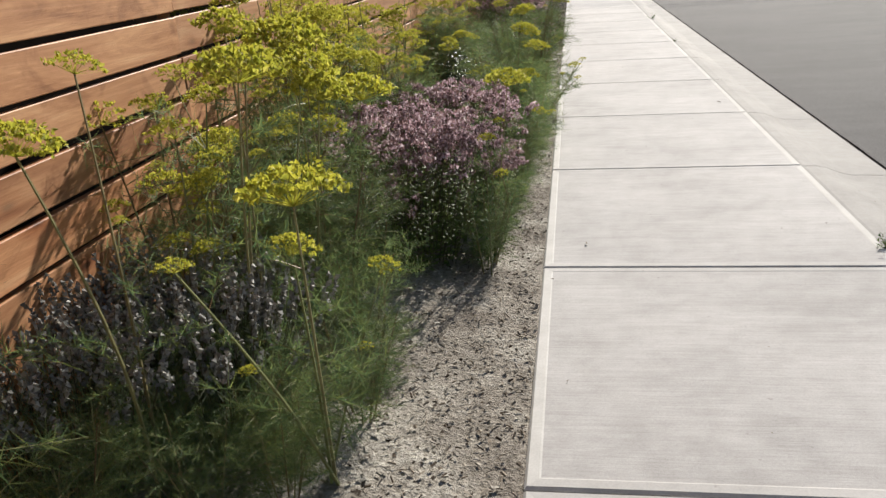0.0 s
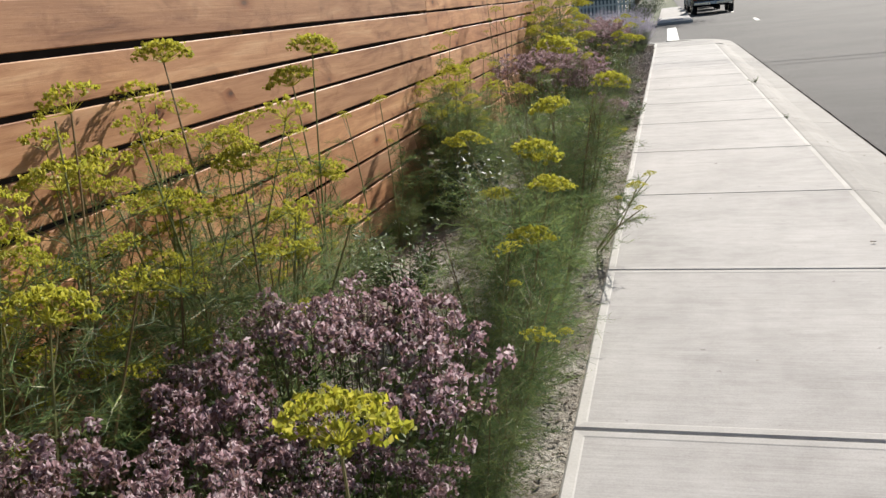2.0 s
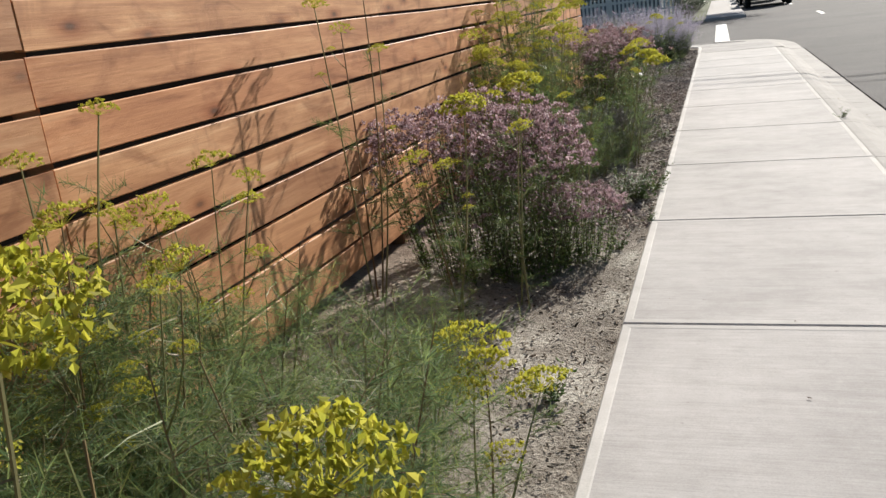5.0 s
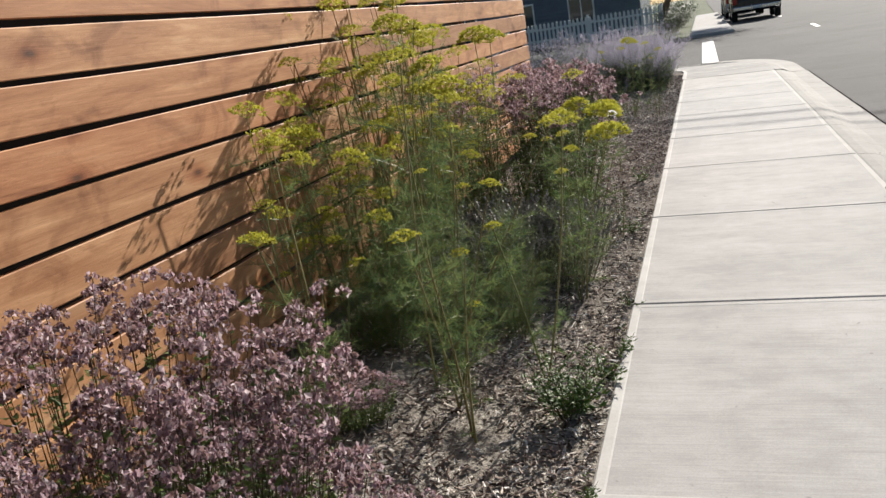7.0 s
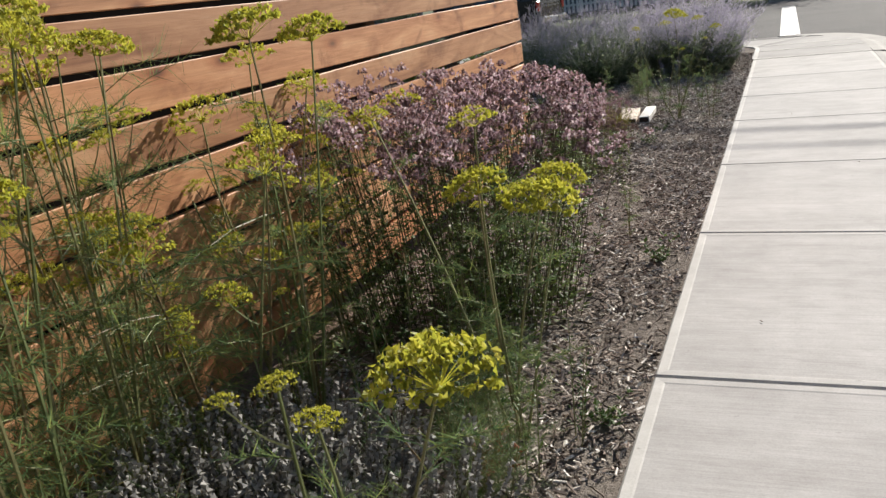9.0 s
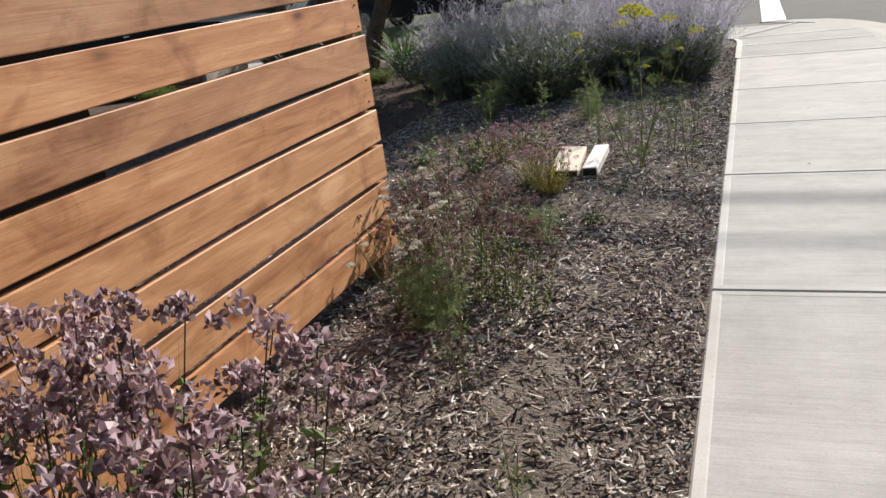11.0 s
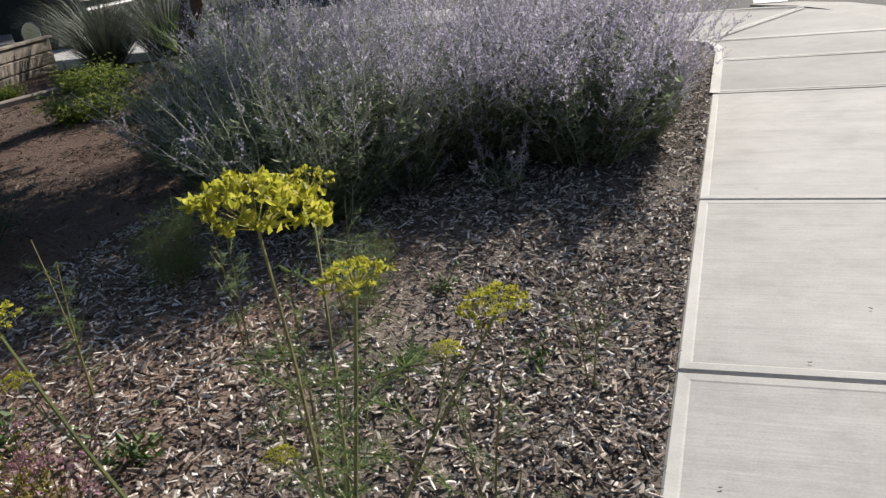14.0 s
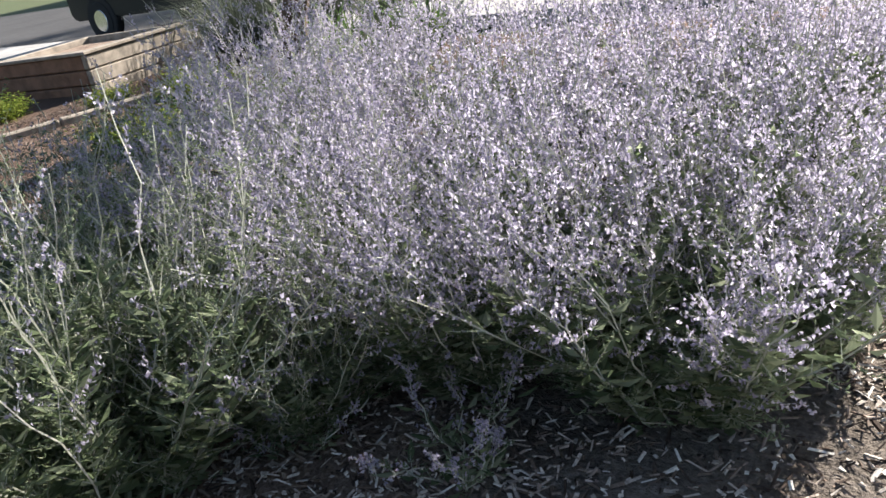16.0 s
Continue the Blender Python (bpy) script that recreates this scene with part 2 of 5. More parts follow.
WEED_LEAF = leafy("weed_leaf", [(0.05, 0.11, 0.025), (0.10, 0.18, 0.04), (0.17, 0.23, 0.06)], 0.4)
SHRUB_LEAF = leafy("shrub_leaf", [(0.018, 0.045, 0.016), (0.035, 0.075, 0.025), (0.06, 0.11, 0.035)], 0.2, 0.5)
GRASS = leafy("grass_blade", [(0.14, 0.16, 0.04), (0.22, 0.24, 0.07), (0.30, 0.27, 0.11)], 0.4)
GREYGRASS = leafy("grey_grass_blade", [(0.04, 0.052, 0.032), (0.075, 0.09, 0.06), (0.13, 0.145, 0.115)], 0.25)
MOUND_LEAF = leafy("mound_leaf", [(0.10, 0.17, 0.02), (0.22, 0.28, 0.04), (0.36, 0.40, 0.08)], 0.5)
GOLD_LEAF = leafy("yellowing_leaf", [(0.16, 0.16, 0.03), (0.28, 0.24, 0.05), (0.40, 0.31, 0.09)], 0.45)
TREE_LEAF = leafy("tree_leaf", [(0.03, 0.06, 0.02), (0.05, 0.095, 0.03), (0.08, 0.13, 0.04)], 0.3)
HERB_LEAF = leafy("herb_leaf", [(0.10, 0.15, 0.035), (0.19, 0.24, 0.05), (0.32, 0.33, 0.09)], 0.55)
DRYHEAD = leafy("dry_flower_head", [(0.10, 0.06, 0.05), (0.19, 0.12, 0.105), (0.34, 0.25, 0.23)], 0.35)
PINK = leafy("pink_sprig", [(0.22, 0.12, 0.10), (0.34, 0.17, 0.20), (0.48, 0.27, 0.33), (0.58, 0.42, 0.46)], 0.4)
YARROW = leafy("yarrow_flower", [(0.72, 0.68, 0.58), (0.82, 0.80, 0.72)], 0.25)
RED = leafy("red_leaf", [(0.36, 0.06, 0.03), (0.45, 0.12, 0.05)], 0.35)
BARK = paint("bark", (0.12, 0.085, 0.06), 0.95, 0, 0.5, 10)
CARPAINT = paint("dark_green_car_paint", (0.004, 0.007, 0.011), 0.45, 0.0, 0.1, 2, 0.15)
CARBLACK = paint("black_car_paint", (0.012, 0.011, 0.012), 0.25, 0.2, 0.2, 2, 0.6)
RUBBER = paint("tyre_rubber", (0.018, 0.018, 0.019), 0.9)
CHROME = paint("chrome", (0.6, 0.6, 0.62), 0.2, 1.0, 0.1)
SILVER = paint("silver_car_paint", (0.42, 0.43, 0.45), 0.3, 0.5, 0.1)
LENS = paint("red_lamp_lens", (0.35, 0.02, 0.015), 0.2)
PICKET = paint("white_picket_paint", (0.68, 0.70, 0.72), 0.6, 0, 0.15)
SIDING = paint("blue_grey_siding", (0.12, 0.15, 0.19), 0.7, 0, 0.2, 2)
ROOFING = paint("roof_shingle", (0.09, 0.085, 0.085), 0.95, 0, 0.4, 9)
TRIM = paint("white_trim", (0.7, 0.7, 0.68), 0.6, 0, 0.1)
LAWN = paint("lawn", (0.075, 0.095, 0.032), 0.95, 0, 0.45, 5)
# for the gutter seam's dirt and the added backing that darkens the fence gaps
NEARBLACK = paint("near_black", (0.012, 0.010, 0.009), 0.95, 0, 0.4, 8, 0.0)
WIRE = paint("cable_rubber", (0.02, 0.02, 0.02), 0.7)


def glass():
    m, nt, b = material("window_glass", 0.05, 0, 0.6)
    b.inputs["Base Color"].default_value = (0.03, 0.045, 0.055, 1)
    return m


GLASS = glass()

# ---- mesh helpers ----


class Geo:
    """Collects vertices and faces of one mesh."""

    def __init__(self):
        self.v, self.f, self.m = [], [], []

    def face(self, pts, mat=0):
        i = len(self.v)
        self.v += [tuple(p) for p in pts]
        self.f.append(tuple(range(i, i + len(pts))))
        self.m.append(mat)

    def tube(self, pts, r0, r1, sides=3):
        i0, n = len(self.v), len(pts)
        for k, p in enumerate(pts):
            p = Vector(p)
            d = Vector(pts[min(k + 1, n - 1)]) - Vector(pts[max(k - 1, 0)])
            d = d.normalized() if d.length > 1e-9 else Vector((0, 0, 1))
            a = d.orthogonal().normalized()
            b = d.cross(a)
            r = r0 + (r1 - r0) * k / max(1, n - 1)
            for s in range(sides):
                w = 2 * math.pi * s / sides
                q = p + a * (r * math.cos(w)) + b * (r * math.sin(w))
                self.v.append(tuple(q))
        for k in range(n - 1):
            for s in range(sides):
                a, b = i0 + k * sides + s, i0 + k * sides + (s + 1) % sides
                self.f.append((a, b, b + sides, a + sides))
                self.m.append(0)
        self.f.append(tuple(range(i0 + (n - 1) * sides, i0 + n * sides)))
        self.m.append(0)

    def leaf(self, base, way, side, length, width, fold=0.25):
        """A folded leaf: four points, two faces."""
        base, way, side = Vector(base), Vector(way), Vector(side)
        up = way.cross(side)
        mid = base + way * (length * 0.45)
        i = len(self.v)
        self.v += [tuple(base), tuple(mid + side * (width / 2) + up * (width * fold)), tuple(base + way * length), tuple(mid - side * (width / 2) + up * (width * fold))]
        self.f += [(i, i + 1, i + 2), (i, i + 2, i + 3)]
        self.m += [0, 0]

    def thread(self, base, way, length, width):
        base, way = Vector(base), Vector(way)
        s = way.orthogonal().normalized() * (width / 2)
        i = len(self.v)
        self.v += [tuple(base - s), tuple(base + s), tuple(base + way * length)]
        self.f.append((i, i + 1, i + 2))
        self.m.append(0)

    def bud(self, c, r, rng):
        """A small four-sided floret, turned at random."""
        q = Euler((rng.uniform(0, 6.3), rng.uniform(0, 6.3), rng.uniform(0, 6.3))).to_matrix()
        i = len(self.v)
        for p in ((1, 1, 1), (-1, -1, 1), (-1, 1, -1), (1, -1, -1)):
            self.v.append(tuple(Vector(c) + q @ Vector(p) * r))
        self.f += [(i, i + 1, i + 2), (i, i + 3, i + 1), (i, i + 2, i + 3), (i + 1, i + 3, i + 2)]
        self.m += [0] * 4

    def petal(self, c, r, rng):
        """A tiny folded petal, turned at random: two faces."""
        q = Euler((rng.uniform(0, 6.3), rng.uniform(0, 6.3), rng.uniform(0, 6.3))).to_matrix()
        i = len(self.v)
        for p in ((1.3, 0, 0), (0, 0.9, 0.5), (-1.3, 0, 0), (0, -0.9, 0.5)):
            self.v.append(tuple(Vector(c) + q @ Vector(p) * r))
        self.f += [(i, i + 1, i + 2), (i, i + 2, i + 3)]
        self.m += [0, 0]

    def box(self, lo, hi, mat=0):
        x0, y0, z0 = lo
        x1, y1, z1 = hi
        i = len(self.v)
        self.v += [(x0, y0, z0), (x1, y0, z0), (x1, y1, z0), (x0, y1, z0), (x0, y0, z1), (x1, y0, z1), (x1, y1, z1), (x0, y1, z1)]
        for q in ((0, 3, 2, 1), (4, 5, 6, 7), (0, 1, 5, 4), (1, 2, 6, 5), (2, 3, 7, 6), (3, 0, 4, 7)):
            self.f.append(tuple(i + k for k in q))
            self.m.append(mat)

    def mesh(self, name, mats):
        me = bpy.data.meshes.new(name)
        me.from_pydata(self.v, [], self.f)
        for m in mats if isinstance(mats, (list, tuple)) else [mats]:
            me.materials.append(m)
        if any(self.m):
            me.polygons.foreach_set("material_index", self.m)
        me.update()
        return me


def part(name, geo, mats, parent, label=""):
    ob = new(name, geo.mesh(name, mats) if isinstance(geo, Geo) else geo)
    ob.parent = parent
    if name in ("stemwork", "foliage", "bloom", "crown"):
        ob["kind"] = "stuff"
    if label:
        ob["label"] = label
    return ob


def bevelled(lo, hi, bev=0.01, segs=1):
    """A box with rounded edges, as a Geo."""
    bm = bmesh.new()
    bmesh.ops.create_cube(bm, size=1)
    c = [(a + b) / 2 for a, b in zip(lo, hi)]
    s = [b - a for a, b in zip(lo, hi)]
    for v in bm.verts:
        v.co = Vector([c[i] + v.co[i] * s[i] for i in range(3)])
    bmesh.ops.bevel(bm, geom=bm.edges[:], offset=bev, segments=segs, affect="EDGES", profile=0.5)
    g = Geo()
    bm.verts.index_update()
    g.v = [tuple(v.co) for v in bm.verts]
    g.f = [tuple(v.index for v in f.verts) for f in bm.faces]
    g.m = [0] * len(g.f)
    bm.free()
    return g


def cylinder(c, axis, r, depth, sides=20, bev=0.0):
    """A wheel-like cylinder round c along axis 'x' or 'y' or 'z', with a chamfer."""
    g = Geo()
    rings = [(-depth / 2, r - bev), (-depth / 2 + bev, r), (depth / 2 - bev, r), (depth / 2, r - bev)]
    for h, rr in rings:
        for s in range(sides):
            w = 2 * math.pi * s / sides
            a, b = rr * math.cos(w), rr * math.sin(w)
            p = {"x": (h, a, b), "y": (a, h, b), "z": (a, b, h)}[axis]
            g.v.append(tuple(ci + pi for ci, pi in zip(c, p)))
    for k in range(3):
        for s in range(sides):
            g.f.append((k * sides + s, k * sides + (s + 1) % sides, (k + 1) * sides + (s + 1) % sides, (k + 1) * sides + s))
    g.f += [tuple(range(sides)), tuple(range(3 * sides, 4 * sides))]
    g.m = [0] * len(g.f)
    return g


def root(name, label, category, group="", m=None):
    ob = tagged(new(name), label, category, group)
    if m is not None:
        ob.matrix_basis = m
    return ob


def structure(name, geo, mats, label, category):
    return tagged(new(name, geo.mesh(name, mats)), label, category, kind="structure")


def bed_height(x, y):
    """The planting bed: level with the walk at its edge, rising a little to the fence."""
    rise = 0.09 * min(1.0, max(0.0, -x / 1.1))
    n = noise.noise(Vector((x * 1.3, y * 1.3, 0))) * 0.02 + noise.noise(Vector((x * 6, y * 6, 3))) * 0.008
    edge = min(1.0, max(0.0, -x / 0.15))
    return -0.010 + rise * edge + n * (0.3 + 0.7 * edge)

# ---- ground and paving ----
JOINTS = [-6.0, -4.48, -2.96, -1.44, 0.08, 1.524, 3.048, 4.572, 6.096, 7.62, 9.144, 10.668, 12.192, 13.716, 15.17, 16.74, 18.01, 19.31, 21.10]
WALK_W, SLOPE = 1.33, -0.02
ROAD_Z = -0.11


def ground_sheet():
    g = Geo()
    xs = [-400, -120, -40, -20, 20, 60, 160, 400]
    ys = [-300, -60, -15, 40, 90, 200, 600, 1500]
    for a in range(len(xs) - 1):
        for b in range(len(ys) - 1):
            g.face([(xs[a], ys[b], -0.16), (xs[a + 1], ys[b], -0.16), (xs[a + 1], ys[b + 1], -0.16), (xs[a], ys[b + 1], -0.16)])
    return structure("ground", g, LAWN, "flat ground running out to the horizon", "ground")


ground_sheet()


def planting_bed():
    """The soil of the bed, with a finer grid beside the walk; it ends at the cross street's pavement."""
    g = Geo()
    xs = [-14, -11, -8.5, -7, -6, -5, -4.2, -3.6, -3.1] + [-2.7 + 0.1 * i for i in range(28)]
    xs = [x for x in xs if x < 0.0] + [0.0]
    ys = [-8 + 0.2 * i for i in range(161)]

    def right(x, y):
        # the walk's edge turns left at its far end
        lim = 0.0 if y < 21.9 else -0.95 * ((min(y, 23.2) - 21.9) / 1.3) ** 6
        return min(x, lim)
    idx = {}
    for j, y in enumerate(ys):
        for i, x in enumerate(xs):
            xx = right(x, y)
            idx[i, j] = len(g.v)
            g.v.append((xx, y, bed_height(xx, y)))
    for j in range(len(ys) - 1):
        for i in range(len(xs) - 1):
            if ys[j + 1] > 23.3 and xs[i + 1] > -0.95:
                continue
            g.f.append((idx[i, j], idx[i + 1, j], idx[i + 1, j + 1], idx[i, j + 1]))
            g.m.append(0)
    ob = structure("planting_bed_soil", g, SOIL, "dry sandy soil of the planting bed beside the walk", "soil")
    for p in ob.data.polygons:
        p.use_smooth = True
    return ob


planting_bed()


def slab(y0, y1, w):
    """One walk slab: broom-finished middle, smooth tooled margin, rounded arrises, open joint."""
    g = Geo()
    gap, arr, mar, thick = 0.004, 0.007, 0.038, 0.1
    a, b = y0 + gap, y1 - gap

    def ring(ins, dz):
        sx = ins * 0.9 if ins > arr else ins
        return [(x, y, SLOPE * x + dz) for x, y in ((sx, a + ins), (w - sx, a + ins), (w - sx, b - ins), (sx, b - ins))]
    rings = [ring(0, -thick), ring(0, -arr), ring(arr, 0.0), ring(mar, 0.0), ring(mar + 0.006, -0.0015)]
    for r in rings:
        g.v += r
    for k in range(4):
        for s in range(4):
            t = (s + 1) % 4
            g.f.append((k * 4 + s, k * 4 + t, k * 4 + 4 + t, k * 4 + 4 + s))
            g.m.append(1 if s in (1, 3) else 2)
    g.f.append((16, 17, 18, 19))
    g.m.append(0)
    return g


def walk_edge(y):
    """The walk's left edge, which turns away at the corner."""
    return 0.0 if y < 21.9 else -0.95 * ((min(y, 23.2) - 21.9) / 1.3) ** 6


pavement = tagged(new("pavement"), "pale broom-finished concrete walk in square slabs", "pavement", kind="structure")
for y0, y1 in zip(JOINTS, JOINTS[1:]):
    part("slab", slab(y0, y1, WALK_W), [BROOMED, TROWELLED, MARGIN], pavement)


def curb_run():
    """Rolled curb and gutter pan along the walk, in lengths that follow its joints."""
    curb = tagged(new("curb"), "pale concrete rolled curb with a gutter pan", "curb", kind="structure")
    prof = [(1.331, -0.12), (1.331, -0.036), (1.345, -0.033), (1.40, -0.035), (1.46, -0.048), (1.52, -0.075), (1.58, -0.093), (1.80, -0.104), (1.80, -0.2)]
    for y0, y1 in zip(JOINTS, JOINTS[1:]):
        g = Geo()
        for y in (y0 + 0.004, y1 - 0.004):
            g.v += [(x, y, z) for x, z in prof]
        n = len(prof)
        for i in range(n - 1):
            g.f.append((i, i + 1, n + i + 1, n + i))
            g.m.append(0)
        g.f += [tuple(range(n - 1, -1, -1)), tuple(range(n, 2 * n))]
        g.m += [0, 0]
        part("curb_length", g, CURB_MAT, curb)


curb_run()
seam = Geo()
for k in range(120):
    y = -6 + 0.226 * k
    w0, w1 = (0.012 + 0.012 * abs(noise.noise(Vector((q * 3.1, 0, 0)))) for q in (y, y + 0.226))
    seam.face([(1.795, y, ROAD_Z + 0.009), (1.8 + w0, y, ROAD_Z + 0.006), (1.8 + w1, y + 0.226, ROAD_Z + 0.006), (1.795, y + 0.226, ROAD_Z + 0.009)])
structure("gutter_seam", seam, NEARBLACK, "dark dirt-filled seam between gutter and asphalt", "seam")


def ramp_corner():
    """The curb ramp at the corner: fan of slabs that drop to the road, with tooled lines."""
    ob = tagged(new("curb_ramp"), "concrete curb ramp fanning out at the street corner", "ramp", kind="structure")
    y0 = JOINTS[-1] + 0.004

    left = walk_edge

    def rightx(y):
        return WALK_W if y < 22.3 else max(left(y) + 0.05, WALK_W * math.sqrt(max(0.0, 1 - ((y - 22.3) / 3.05) ** 2)))

    def strip(ya, yb, za, zb, mat, name):
        g = Geo()
        n = 8
        for k in range(n + 1):
            y = ya + (yb - ya) * k / n
            z = za + (zb - za) * k / n
            g.v += [(left(y), y, z - 0.1), (left(y), y, z), (rightx(y), y, z + SLOPE * 1.3), (rightx(y), y, z - 0.1)]
        for k in range(n):
            for s in range(3):
                i = k * 4 + s
                g.f.append((i, i + 1, i + 5, i + 4))
                g.m.append(0)
        g.f += [(0, 3, 2, 1), (n * 4, n * 4 + 1, n * 4 + 2, n * 4 + 3)]
        g.m += [0, 0]
        part(name, g, mat, ob)
    strip(y0, 22.1, 0.0, -0.006, RAMP_MAT, "slab")
    strip(22.106, 22.95, -0.006, -0.015, RAMP_MAT, "slab")
    strip(22.956, 25.3, -0.015, ROAD_Z + 0.012, RAMP_MAT, "slab")

    def h(y):
        return -0.006 * max(0, y - 21.1) if y < 22.1 else -0.006 - 0.0106 * (y - 22.1) if y < 22.956 else -0.015 - 0.083 * (y - 22.956) / 2.344
    # pale tooled lines
    for (xa, ya), (xb, yb) in (((0.03, 21.13), (1.3, 21.13)), ((0.0, 22.1), (1.3, 22.12)), ((-0.08, 22.93), (1.24, 22.97)), ((-0.08, 23.02), (0.7, 24.8)), ((-0.55, 25.0), (0.35, 25.02)), ((0.35, 25.02), (0.72, 24.84))):
        d = Vector((yb - ya, -(xb - xa), 0)).normalized()
        for off in (-0.022, 0.022):
            g = Geo()
            n = 8
            for k in range(n + 1):
                x, y = xa + (xb - xa) * k / n + d.x * off, ya + (yb - ya) * k / n + d.y * off
                z = h(y) + 0.005 + SLOPE * max(0, x)
                g.v += [(x - d.x * 0.011, y - d.y * 0.011, z), (x + d.x * 0.011, y + d.y * 0.011, z)]
            for k in range(n):
                g.f.append((2 * k, 2 * k + 1, 2 * k + 3, 2 * k + 2))
                g.m.append(0)
            part("tooled_line", g, TROWELLED, ob, "smooth pale tooled line")
    # border of the turning edge
    g = Geo()
    n = 24
    for k in range(n + 1):
        y = 21.1 + (23.2 - 21.1) * k / n
        x = left(y)
        nx = 0.045
        g.v += [(x - 0.012, y, -0.09), (x - 0.012, y, 0.008), (x + nx, y + (0.05 if y > 22.8 else 0), 0.004), (x + nx, y + (0.05 if y > 22.8 else 0), -0.09)]
    for k in range(n):
        for s in range(3):
            i = k * 4 + s
            g.f.append((i, i + 1, i + 5, i + 4))
            g.m.append(0)
    part("edge_band", g, TROWELLED, ob, "pale rounded edge band")
    # curb that turns the corner
    g = Geo()
    for k in range(13):
        y = 21.1 + 4.2 * k / 12
        x = rightx(y)
        drop = min(1.0, k / 8)
        g.v += [(x + 0.006, y, -0.16), (x + 0.006, y, -0.024 - 0.07 * drop), (x + 0.12, y, -0.03 - 0.068 * drop), (x + 0.22, y, -0.085 - 0.015 * drop), (x + 0.45, y, -0.104), (x + 0.45, y, -0.2)]
    for k in range(12):
        for s in range(5):
            i = k * 6 + s
            g.f.append((i, i + 1, i + 7, i + 6))
            g.m.append(0)
    part("corner_curb", g, CURB_MAT, ob)


ramp_corner()


def road():
    g = Geo()
    # carriageway beside the walk, and the crossing with the side street
    xs, ys = [1.2, 2.2, 4, 7, 12, 16], [-60, -20, 0, 10, 18, 24.3, 30, 40, 60, 120, 300]
    for a in range(len(xs) - 1):
        for b in range(len(ys) - 1):
            g.face([(xs[a], ys[b], ROAD_Z), (xs[a + 1], ys[b], ROAD_Z), (xs[a + 1], ys[b + 1], ROAD_Z), (xs[a], ys[b + 1], ROAD_Z)])
    for a, b in zip([-60, -20, -8, -3, 0.0], [-20, -8, -3, 0.0, 1.2]):
        lo = 27.2 if b <= -3 else 24.0
        g.face([(a, lo, ROAD_Z), (b, lo, ROAD_Z), (b, 37.5, ROAD_Z), (a, 37.5, ROAD_Z)])
    g.face([(-3, 23.0, ROAD_Z), (1.2, 21.0, ROAD_Z), (1.2, 24.0, ROAD_Z), (-3, 24.0, ROAD_Z)])
    return structure("road", g, ASPHALT, "worn grey asphalt street with a crossing", "road")


road()


def flat_mark(name, pts, label, z=ROAD_Z + 0.005):
    g = Geo()
    g.face([(x, y, z) for x, y in pts])
    return tagged(new(name, g.mesh(name, ROADPAINT)), label, "road marking", kind="structure")


flat_mark("road_marking", [(0.28, 25.45), (0.6, 25.4), (0.6, 34.2), (0.28, 34.2)], "white painted crosswalk line on asphalt")
for y in (33.6, 46, 58):
    flat_mark("lane_dash", [(3.35, y), (3.47, y), (3.55, y + 2.4), (3.43, y + 2.4)], "white painted lane dash on asphalt")


def far_walk():
    ob = tagged(new("far_pavement"), "sunlit concrete walk across the side street", "pavement", kind="structure")
    for k in range(20):
        y = 37.6 + 1.6 * k
        part("slab", bevelled((-0.1, y, -0.2), (1.3, y + 1.59, 0.0), 0.01), BROOMED, ob)
    return ob


far_walk()

# paved strip beyond the bed, along the side street
side_walk = tagged(new("side_pavement"), "pale concrete walk along the side street", "pavement", kind="structure")
for k in range(14):
    x = -1.2 - 1.5 * k
    part("slab", bevelled((x - 1.49, 25.6, -0.15), (x, 27.0, -0.02), 0.01), BROOMED, side_walk)

# ---- the cedar fence ----
FX, FEND = -1.19, 15.19
PITCH, GAP0 = 0.138, 0.125
BAYS = [15.19, 11.0, 6.25, 1.2, -3.49, -8.16]


